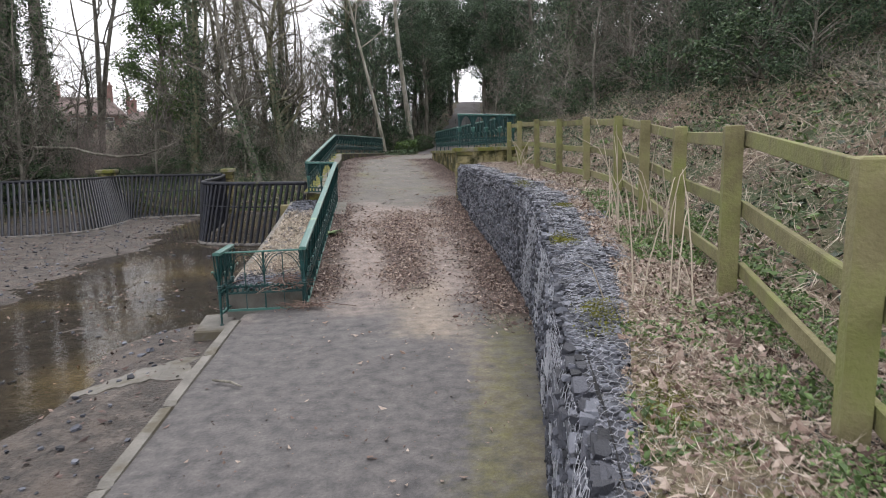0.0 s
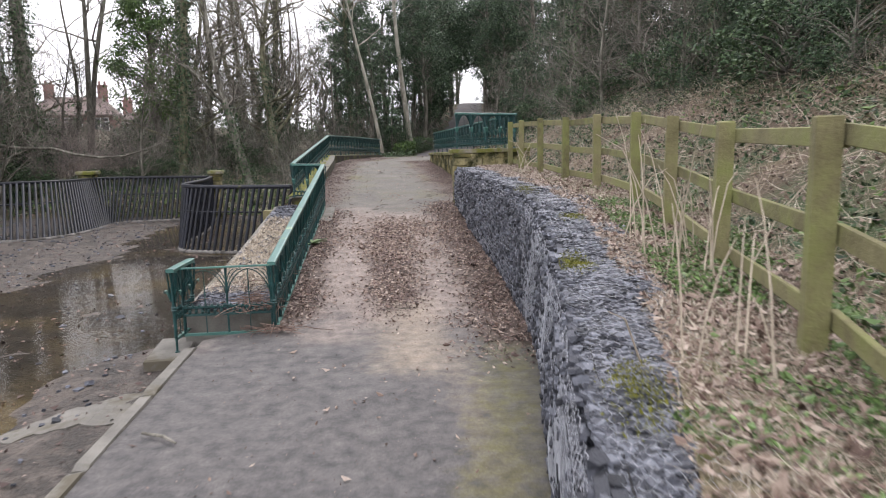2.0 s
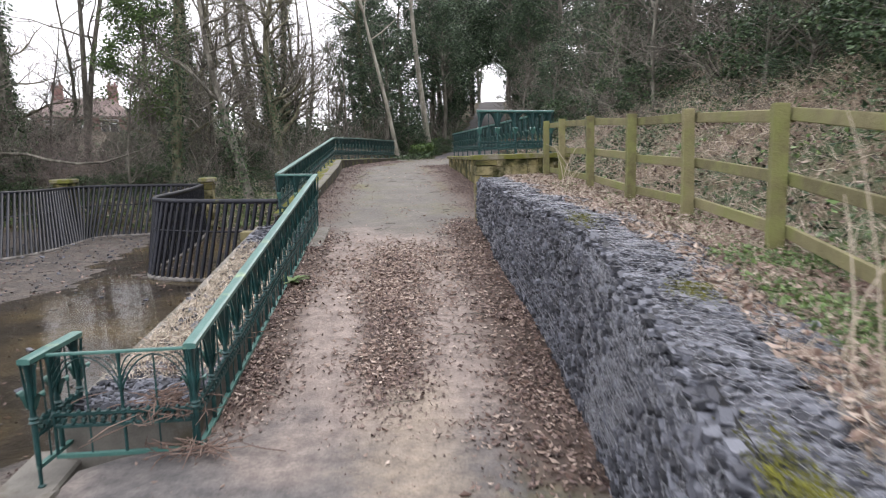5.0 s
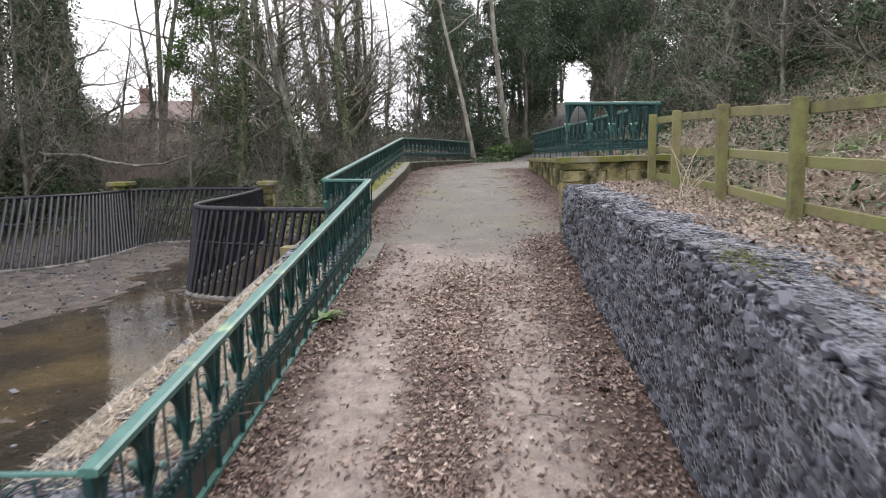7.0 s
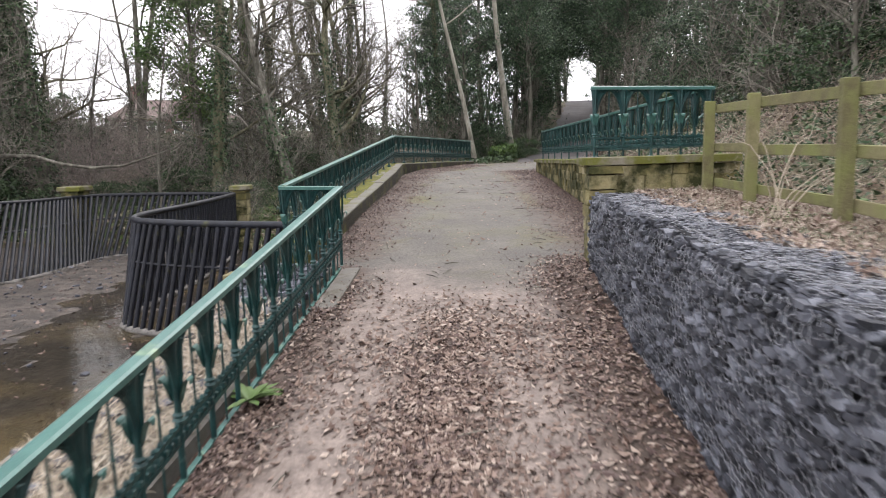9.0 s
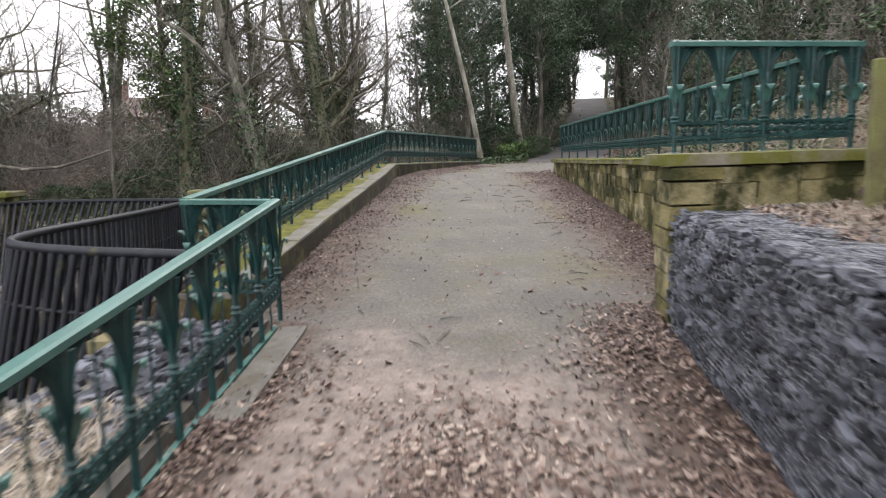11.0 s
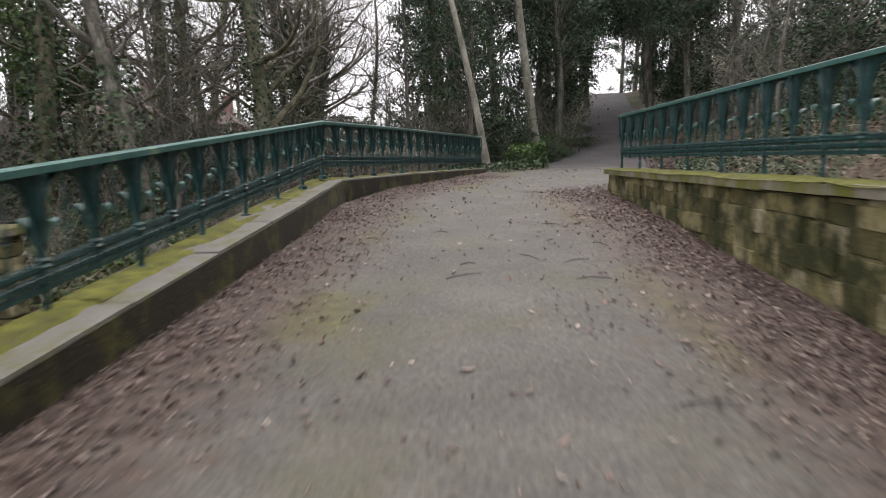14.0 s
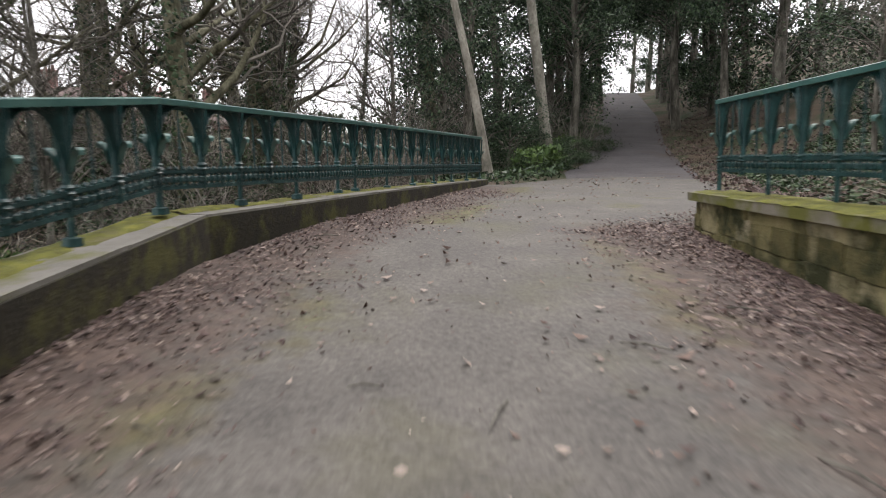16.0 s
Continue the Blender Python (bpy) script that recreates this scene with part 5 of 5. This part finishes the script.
# ---------- brick houses beyond the stream ----------
def house(x, y, turn, wide, deep, eaves, ridge, label):
    z0 = float(land(x, y)) - 0.3
    root = thing("brick_house", label, "house", group="brick houses", at=(x, y, z0), rz=turn)
    e, r = eaves - z0, ridge - z0
    g = Geo()
    g.box((0, 0, e / 2), (wide, deep, e))
    g.make("wall", M_BRICK, root)
    g = Geo()
    hw, hd = wide / 2 + 0.3, deep / 2 + 0.35
    g.v += [(-hw, -hd, e), (hw, -hd, e), (hw, hd, e), (-hw, hd, e), (-hw + 1.8, 0, r), (hw - 1.8, 0, r), (-hw, -hd, e - 0.15), (hw, -hd, e - 0.15), (hw, hd, e - 0.15), (-hw, hd, e - 0.15)]
    g.f += [(0, 1, 5, 4), (1, 2, 5), (2, 3, 4, 5), (3, 0, 4), (6, 7, 1, 0), (7, 8, 2, 1), (8, 9, 3, 2), (9, 6, 0, 3), (9, 8, 7, 6)]
    roof = g.make("roof", M_TILE, root)
    for cx in (-wide * 0.3, wide * 0.32):
        g = Geo()
        g.box((cx, 0, r + 0.2), (0.9, 0.6, 2.0))
        g.box((cx, 0, r + 1.15), (1.05, 0.75, 0.14))
        for k in (-0.25, 0.25):
            g.lathe(cx + k, 0, [(r + 1.2, 0.12), (r + 1.6, 0.1)], 7)
        g.make("chimney", M_BRICK, roof)
    for zc in (e - 0.95, e - 3.6):
        for k in range(3):
            cx = (k - 1) * wide * 0.3
            win = thing("window", "", "")
            win.parent = root
            del_keys = [q for q in win.keys()]
            for q in del_keys:
                del win[q]
            win.matrix_basis = pose(cx, -deep / 2 - 0.02, zc)
            g = Geo()
            for s in (-0.75, 0, 0.75):
                g.box((s, 0, 0), (0.08, 0.1, 1.3))
            for s in (-0.62, 0.25, 0.62):
                g.box((0, 0.004, s), (1.56, 0.09, 0.08))
            g.make("window_frame", M_FRAME, win)
            g = Geo()
            g.box((0, 0.02, 0), (1.48, 0.03, 1.22))
            g.make("pane", M_GLASS, win)


house(-30.5, 73, 16, 7.8, 7, 5.6, 7.5, "red brick house with a hipped tile roof beyond the trees")
house(-25.2, 78, 12, 6.5, 6, 4.8, 6.2, "lower red brick house behind the woodland")


# ---------- fallen leaves, dry grass, ivy and weeds ----------
UPZ = np.array([0, 0, 1.0])


def litter(name, label, pts, lo, hi, material, spread=0.35):
    size = rng.uniform(lo, hi, len(pts)) * np.where(rng.random(len(pts)) < 0.16, 1.7, 1.0)
    tagged(leaf_mesh(name, pts, size, material, UPZ, spread, aspect=0.55), label, "leaves", kind="stuff")


def left_x(y):
    return np.interp(y, LEFT_Y, LEFT_X)


def right_x(y):
    return np.interp(y, RIGHT_Y, RIGHT_X)


def drift(n, centre, width, ya, yb, seed, fade=0.8):
    """Leaves that thin out from a line: centre(y), with a spread of width to either side."""
    r = np.random.default_rng(seed)
    y = r.uniform(ya, yb, n) + r.normal(0, fade, n) * 0.5
    x = centre(y) + r.normal(0, 1, n) * width * (1 + 0.4 * bumps(y, y * 0.3, 1.7, seed))
    ok = (x > left_x(y) + 0.02) & (x < right_x(y) - 0.0)
    x, y = x[ok], y[ok]
    z = path_z(x, y)
    keep = r.random(len(x)) < 0.3 + 0.7 * step(bumps(x, y, 2.3, seed), -0.5, 0.4)
    return np.stack([x, y, z + r.uniform(0.004, 0.02, len(x))], 1)[keep]


mid = np.concatenate([
    drift(5200, lambda y: 0.17 + 0 * y, 0.24, 9.3, 14.3, 1),
    drift(7600, lambda y: 0.25 + 0 * y, 0.75, 11.3, 14.6, 2),
    drift(1500, lambda y: (left_x(y) + right_x(y)) / 2, 0.9, 1, 40, 3)])
litter("fallen_leaves", "dry brown leaves strewn along the path", mid, 0.022, 0.062, M_LEAF, 0.3)
litter("fallen_leaves", "dark damp leaves along the middle of the ramp", drift(8200, lambda y: 0.15 + 0 * y, 0.25, 8.8, 14.0, 8), 0.018, 0.05, M_LEAF_DARK, 0.3)
side = np.concatenate([
    drift(24000, lambda y: gab_x(y) - 0.16, 0.36, 7.0, 16.3, 4),
    drift(12000, lambda y: -1.3 + 0 * y, 0.26, 8.6, 15.6, 5)])
cut = rng.random(len(side)) < 0.62
litter("fallen_leaves", "damp dark leaves drifted against the ramp walls", side[cut], 0.02, 0.058, M_LEAF_DARK, 0.35)
litter("fallen_leaves", "dry leaves drifted against the ramp walls", side[~cut], 0.022, 0.06, M_LEAF, 0.35)
side = np.concatenate([
    drift(26000, lambda y: left_x(y) + 0.02, 0.34, 16.6, 34, 6),
    drift(9000, lambda y: left_x(y) + 0.3, 0.5, 16.6, 34, 9),
    drift(70000, lambda y: right_x(y) - 0.1, 0.34, 16.6, 29.6, 7),
    drift(9000, lambda y: right_x(y) - 0.4, 0.5, 16.6, 29.6, 10)])
cut = rng.random(len(side)) < 0.86
litter("fallen_leaves", "damp dark leaves drifted against the bridge walls", side[cut], 0.013, 0.04, M_LEAF_DARK, 0.35)
litter("fallen_leaves", "dry leaves drifted against the bridge walls", side[~cut], 0.013, 0.036, M_LEAF, 0.35)


def on_land(n, xa, xb, ya, yb, seed, lift=(0.005, 0.04)):
    """Points on the ground; xa and xb are numbers or functions of y."""
    r = np.random.default_rng(seed)
    y = r.uniform(ya, yb, n)
    lo = xa(y) if callable(xa) else np.full(n, xa)
    hi = xb(y) if callable(xb) else np.full(n, xb)
    x = lo + (hi - lo) * r.random(n)
    return np.stack([x, y, land(x, y) + r.uniform(*lift, n)], 1)


def fence_x(y):
    return np.interp(y, [p[1] for p in FENCE], [p[0] for p in FENCE])


top_pts = on_land(15000, lambda y: gab_x(y) + 0.12, lambda y: fence_x(y) + 0.5, -2, 16.2, 11, (0.03, 0.07))
litter("fallen_leaves", "pale leaves on the bank above the gabions", top_pts, 0.025, 0.065, M_LEAF, 0.5)
bank = on_land(26000, lambda y: np.maximum(fence_x(y) + 0.2, np.interp(y, RIGHT_Y, RIGHT_X) + 0.6), lambda y: fence_x(y) + 6, -3, 34, 12, (0.01, 0.06))
litter("fallen_leaves", "brown leaf litter on the wooded bank", bank[::2], 0.03, 0.08, M_LEAF_DARK, 0.6)
litter("fallen_leaves", "pale dry leaf litter on the wooded bank", bank[1::2], 0.03, 0.08, M_LEAF, 0.6)
litter("fallen_leaves", "brown leaf litter behind the parapet", on_land(3600, lambda y: right_x(y) + 0.45, lambda y: right_x(y) + 4.5, 16.8, 44, 13, (0.01, 0.05)), 0.03, 0.07, M_LEAF_DARK, 0.5)


def blades(name, label, pts, lo, hi, material, upright, aspect=0.05, category="grass"):
    n = len(pts)
    tagged(leaf_mesh(name, pts, rng.uniform(lo, hi, n), material, UPZ * (0 if upright else 1), 0.9 if upright else 0.28, aspect=aspect), label, category, kind="stuff")


blades("dry_grass", "flattened dry straw over the gabion tops", on_land(46000, lambda y: gab_x(y) + 0.2, lambda y: fence_x(y) + 0.6, -3, 16.2, 14, (0.02, 0.07)), 0.05, 0.2, M_STRAW, False, 0.02)
blades("dry_grass", "dry straw and dead stems on the bank", on_land(20000, lambda y: fence_x(y) + 0.35, lambda y: fence_x(y) + 4, -3, 24, 15, (0.02, 0.2)), 0.08, 0.3, M_STRAW, True, 0.024)
green = np.concatenate([on_land(30000, lambda y: gab_x(y) + 0.7, lambda y: fence_x(y) + 0.5, -2, 7.5, 16, (0.02, 0.11)), on_land(2500, lambda y: fence_x(y) - 0.4, lambda y: fence_x(y) + 0.3, 7.5, 14, 17, (0.01, 0.07))])
green = green[bumps(green[:, 0], green[:, 1], 2.6, 5.0) > -0.08]
litter("green_weeds", "low green weeds in the grass by the fence", green, 0.014, 0.038, M_WEED, 0.9)
ivy = on_land(60000, lambda y: np.maximum(fence_x(y) + 0.45, np.interp(y, RIGHT_Y, RIGHT_X) + 0.7), lambda y: fence_x(y) + 7.5, -4, 40, 18, (0.02, 0.2))
ivy = ivy[bumps(ivy[:, 0], ivy[:, 1], 0.9, 7.0) > -0.35]
ivy = ivy[(rng.random(len(ivy)) < 0.62) | (ivy[:, 0] > fence_x(ivy[:, 1]) + 2.6) | (ivy[:, 1] > 15)]
litter("ground_ivy", "ivy and bramble leaves covering the bank", ivy, 0.04, 0.085, M_IVY, 0.7)
verge = np.concatenate([on_land(2600, lambda y: np.interp(y, LEFT_Y, LEFT_X) - 2.0, lambda y: np.interp(y, LEFT_Y, LEFT_X) - 0.1, 36.5, 56, 19, (0.02, 0.25)), on_land(5000, -14, -2.4, 26.5, 36, 20, (0.01, 0.12))])
litter("ground_ivy", "green ivy and grass beyond the bridge", verge, 0.07, 0.16, M_IVY, 0.8)

fern = on_land(5200, lambda y: left_x(y) - 1.5, lambda y: left_x(y) - 0.25, 41, 52, 24, (0.02, 0.7))
fern = fern[bumps(fern[:, 0], fern[:, 1], 1.6, 3.0) > -0.2]
litter("verge_greenery", "bright green fern and laurel leaves on the verge", fern, 0.08, 0.2, M_CONIFER, 0.9)
litter("fallen_leaves", "brown leaf litter banked up beside the far path", on_land(9000, lambda y: right_x(y) - 0.15, lambda y: right_x(y) + 4.0, 29.4, 58, 25, (0.01, 0.06)), 0.04, 0.1, M_LEAF_DARK, 0.5)
# dry tall stalks by the fence, and twigs on the rubble wall
def stalks(name, label, n, cx, cy, rx, ry, h, seed, lean=0.35):
    rnd = random.Random(seed)
    root = thing(name, label, "dead plant")
    for _ in range(n):
        x, y = cx + rnd.uniform(-rx, rx), cy + rnd.uniform(-ry, ry)
        z = float(land(x, y)) - 0.02
        hh = h * rnd.uniform(0.5, 1.1)
        lx, ly = rnd.gauss(0, lean) * hh, rnd.gauss(0, lean) * hh
        g = Geo()
        g.tube([(x, y, z), (x + lx * 0.3, y + ly * 0.3, z + hh * 0.5), (x + lx * 0.7, y + ly * 0.7, z + hh * 0.85), (x + lx * 1.1, y + ly * 1.1, z + hh * (0.95 if abs(lx) > 0.2 else 1.05))], [0.006, 0.005, 0.004, 0.002], 4, cap=False)
        g.make("stalk", M_STRAW, root)
    return root


stalks("dead_stalks", "tangle of tall bleached dead stalks against the fence", 20, 2.25, 4.6, 0.25, 0.9, 1.0, 61)
stalks("dead_stalks", "bleached dead stalks leaning from the gabion edge", 7, 1.45, 2.6, 0.2, 0.6, 0.8, 62, 0.25)
stalks("dead_stalks", "few bleached stems by the first fence posts", 9, 2.9, 13.6, 0.3, 0.9, 0.7, 63, 0.6)
wt = []
r3 = np.random.default_rng(64)
for _ in range(11000):
    y = r3.uniform(8.9, 14.6)
    wt.append((r3.uniform(-2.4, -1.46), y, float(np.interp(y, [8.35, 12, 16.2], [0.26, 0.48, 0.86])) + r3.uniform(0.01, 0.06)))
blades("dry_grass", "matted dry grass on the rubble wall", np.array(wt), 0.06, 0.26, M_STRAW, False, 0.045)
g = Geo()
random.seed(65)
for _ in range(1100):
    y = random.uniform(8.4, 16.1)
    if random.random() < 0.85:
        y = random.choice((random.uniform(8.35, 9.3), random.uniform(14.0, 16.1)))
    z = float(np.interp(y, [8.35, 12, 16.2], [0.26, 0.48, 0.86]))
    slate(g, (random.uniform(-2.42, -1.46), y, z + 0.02), (random.uniform(0.04, 0.11), random.uniform(0.04, 0.11), 0.05), random.uniform(0, 3), random.gauss(0, 0.3))
tagged(g.make("rubble", M_SLATE), "loose grey rubble on the retaining wall", "rubble", kind="stuff")
# stones and sticks on the stream bed
g = Geo()
random.seed(66)
for _ in range(1900):
    y = random.uniform(2, 25)
    x = random.uniform(-13, -2.6)
    if float(land(x, y)) < -0.40 and random.random() < 0.75:
        continue
    s = random.uniform(0.02, 0.06) * (1.8 if random.random() < 0.12 else 1.0)
    slate(g, (x, y, float(land(x, y)) + 0.01), (s, s * random.uniform(0.6, 1.2), s * 0.5), random.uniform(0, 3), random.gauss(0, 0.2))
tagged(g.make("stream_stones", M_SLATE), "dark wet stones scattered on the mud", "stones", kind="stuff")
litter("fallen_leaves", "sodden leaves on the stream mud", on_land(5200, -12.5, -2.4, 3, 25.5, 67, (0.004, 0.02)), 0.025, 0.075, M_LEAF_DARK, 0.4)


# ---------- a few single things ----------
def dock_plant(x, y, z, seed, n=16, size=0.22):
    rnd = random.Random(seed)
    root = thing("green_plant", "fresh green broad-leaved plant at the railing foot", "plant", at=(x, y, z))
    for _ in range(n):
        w, l = rnd.uniform(0, 6.3), size * rnd.uniform(0.7, 1.2)
        up = rnd.uniform(0.25, 0.8)
        g = Geo()
        rows = []
        for q in np.linspace(0, 1, 6):
            wd = 0.03 * math.sin(math.pi * min(1, q * 0.9 + 0.08)) + 0.002
            cx, cz = l * q, l * up * (q - 0.6 * q * q)
            rows.append([(cx * math.cos(w) - wd * math.sin(w), cx * math.sin(w) + wd * math.cos(w), cz + 0.008), (cx * math.cos(w), cx * math.sin(w), cz), (cx * math.cos(w) + wd * math.sin(w), cx * math.sin(w) - wd * math.cos(w), cz + 0.008)])
        g.strip(rows)
        g.make("leaf", M_WEED, root, smooth=True)


dock_plant(-1.27, 12.45, 0.47, 71, 20, 0.24)
g = Geo()
g.tube([(-16.0, 29.3, 2.7), (-14.6, 27.4, 2.55), (-13.4, 26.2, 2.40), (-11.9, 26.0, 2.34), (-11.2, 26.0, 2.12), (-10.3, 26.0, 1.98), (-9.4, 26.0, 2.02), (-8.7, 26.2, 2.25), (-8.0, 26.4, 2.5)], [0.07, 0.06, 0.055, 0.05, 0.048, 0.042, 0.035, 0.024, 0.01], 7, cap=False)
tagged(g.make("low_branch", M_BARK, smooth=True), "long bare branch reaching low over the stream", "branch")
g = Geo()
g.tube([(-1.95, 5.05, 0.045), (-1.75, 4.95, 0.05), (-1.62, 4.82, 0.045)], [0.012, 0.014, 0.008], 6)
tagged(g.make("stick", M_BARK), "short dark stick lying on the tarmac", "stick")

# grass behind the screen, bramble on the bank, grit on the forecourt
blades("green_grass", "rough green grass on the far bank of the stream", on_land(6000, -9, -2.6, 26.3, 33, 81, (0.02, 0.14)), 0.12, 0.3, M_WEED, True, 0.06)
put(shrub("tangle of pale dead bramble stems", 1.5, 26, 53, M_TWIG, (4, 3), 1.1), [(6.2, 6, 0.6), (5.9, 13, 0.6), (6.2, 18, 0.7), (6.4, 22, 0.7), (6.0, 2, 0.7), (7.0, 8.5, 0.8), (7.3, 4.5, 0.9), (6.7, 15.5, 0.8), (7.4, 11, 0.9)], seed=14)
grit = drift(2600, lambda y: (left_x(y) + right_x(y)) / 2, 1.0, -1, 9, 82)
litter("path_grit", "bits of grit and leaf on the tarmac", grit, 0.006, 0.02, M_LEAF_DARK, 0.5)
mo = []
r4 = np.random.default_rng(83)
for y0, v0, n in ((4.6, 0.12, 900), (2.2, 0.2, 700), (9.4, 0.15, 500), (6.6, 0.3, 500), (1.0, 0.35, 600)):
    for _ in range(n):
        y, v = y0 + r4.normal(0, 0.18), v0 + r4.normal(0, 0.07)
        p = gab_over(y, max(0.0, v), 0.02)
        mo.append((p.x, p.y, p.z + r4.uniform(0, 0.015)))
litter("moss_tufts", "yellow-green moss on the slate edge", np.array(mo), 0.008, 0.02, M_MOSS, 0.7)
blades("dry_grass", "thick flattened straw above the near gabions", on_land(13000, lambda y: gab_x(y) + np.interp(y, [1, 4], [0.1, 0.35]), lambda y: fence_x(y) + 0.3, -2, 7, 84, (0.03, 0.07)), 0.04, 0.17, M_STRAW, False, 0.02)
litter("fallen_leaves", "pale leaves caught on the near gabions", on_land(3500, lambda y: gab_x(y) + 0.25, lambda y: fence_x(y) + 0.2, -2, 7, 85, (0.045, 0.08)), 0.025, 0.06, M_LEAF, 0.5)


def sticks():
    """Small twigs on the ramp and along the walls."""
    rnd = random.Random(86)
    for _ in range(46):
        y = rnd.uniform(8.5, 28)
        x = rnd.choice((rnd.uniform(-1.2, -0.7), rnd.uniform(0.9, 1.6), rnd.uniform(-0.3, 0.6)))
        z = float(path_z(x, y)) + 0.012
        w, l = rnd.uniform(0, 6.3), rnd.uniform(0.06, 0.2)
        dx, dy = math.cos(w) * l, math.sin(w) * l
        g = Geo()
        g.tube([(x - dx, y - dy, z), (x, y, z + 0.012), (x + dx * 0.9, y + dy * 1.1, z)], [0.005, 0.006, 0.003], 4)
        tagged(g.make("twig", M_BARK), "small dead twig lying on the path", "twig", group="twigs")


sticks()


# ---------- the wooded floor, the bank and the twig heap ----------
litter("fallen_leaves", "tan leaf litter on the woodland floor behind the stream", on_land(30000, -24, -2.3, 26.4, 46, 91, (0.01, 0.05)), 0.06, 0.15, M_LEAF, 0.6)
blades("dry_grass", "pale dead grass on the far bank of the stream", on_land(16000, -22, -2.4, 26.2, 42, 92, (0.03, 0.3)), 0.2, 0.6, M_STRAW, True, 0.03)
litter("ground_ivy", "fresh green ivy on the far bank of the stream", on_land(9000, -15, -2.4, 26.3, 33, 93, (0.02, 0.2)), 0.06, 0.13, M_CONIFER, 0.8)
blades("dry_grass", "long pale dead stems over the wooded bank", on_land(3600, lambda y: fence_x(y) + 0.4, lambda y: fence_x(y) + 5.5, -2, 30, 94, (0.05, 0.35)), 0.3, 0.8, M_STRAW, True, 0.008)
tufts = on_land(9000, lambda y: fence_x(y) + 0.3, lambda y: fence_x(y) + 5.0, -2, 26, 95, (0.02, 0.16))
tufts = tufts[bumps(tufts[:, 0], tufts[:, 1], 1.9, 9.0) > 0.42]
litter("green_weeds", "tufts of fresh green growth on the wooded bank", tufts, 0.04, 0.1, M_WEED, 0.9)
blades("dry_grass", "flattened straw on the turfed gabion tops", on_baskets(5200, -3.5, 2.9, 96), 0.04, 0.17, M_STRAW, False, 0.02)
litter("fallen_leaves", "pale leaves on the turfed gabion tops", on_baskets(2200, -3.5, 2.9, 97), 0.02, 0.05, M_LEAF, 0.5)
weeds = on_baskets(5000, -3.5, 2.0, 98, (0.02, 0.06))
weeds = weeds[bumps(weeds[:, 0], weeds[:, 1], 3.4, 2.0) > 0.2]
litter("green_weeds", "low green weeds on the turfed gabion tops", weeds, 0.015, 0.04, M_WEED, 0.9)


def twig_heap(name, label, n, cx, cy, cz, rx, ry, rise, seed, size=(0.15, 0.45)):
    """A loose heap of thin dead twigs, each lying across the others."""
    rnd = random.Random(seed)
    root = thing(name, label, "twigs", at=(cx, cy, cz))
    for _ in range(n):
        q = rnd.random()
        x, y = rnd.gauss(0, rx * 0.5), rnd.gauss(0, ry * 0.5)
        z = 0.012 + rise * (1 - min(1.0, abs(x / rx) * 0.7 + abs(y / ry) * 0.4)) * q
        w, l = rnd.uniform(0, 6.3), rnd.uniform(*size) * 0.5
        dx, dy, dz = math.cos(w) * l, math.sin(w) * l, rnd.uniform(-0.3, 0.3) * l * (q > 0.3)
        b = rnd.uniform(-0.03, 0.03)
        g = Geo()
        g.tube([(x - dx, y - dy, max(0.008, z - dz)), (x - dy * 0.1 + b, y + b, z + 0.01), (x + dx, y + dy, max(0.008, z + dz))], [0.004, 0.005, 0.0025], 4)
        g.make("dead_twig", M_TWIG_DRY, root)


twig_heap("twig_heap", "brown dead twigs heaped against the railing corner", 90, -1.6, 8.24, 0.27, 0.3, 0.3, 0.22, 101)
twig_heap("twig_heap", "brown dead twigs spilling on to the tarmac", 46, -1.35, 7.98, 0.045, 0.4, 0.16, 0.05, 102)
twig_heap("twig_heap", "loose dead twigs on the grassy retaining wall", 60, -1.8, 9.6, 0.36, 0.5, 1.6, 0.05, 103)
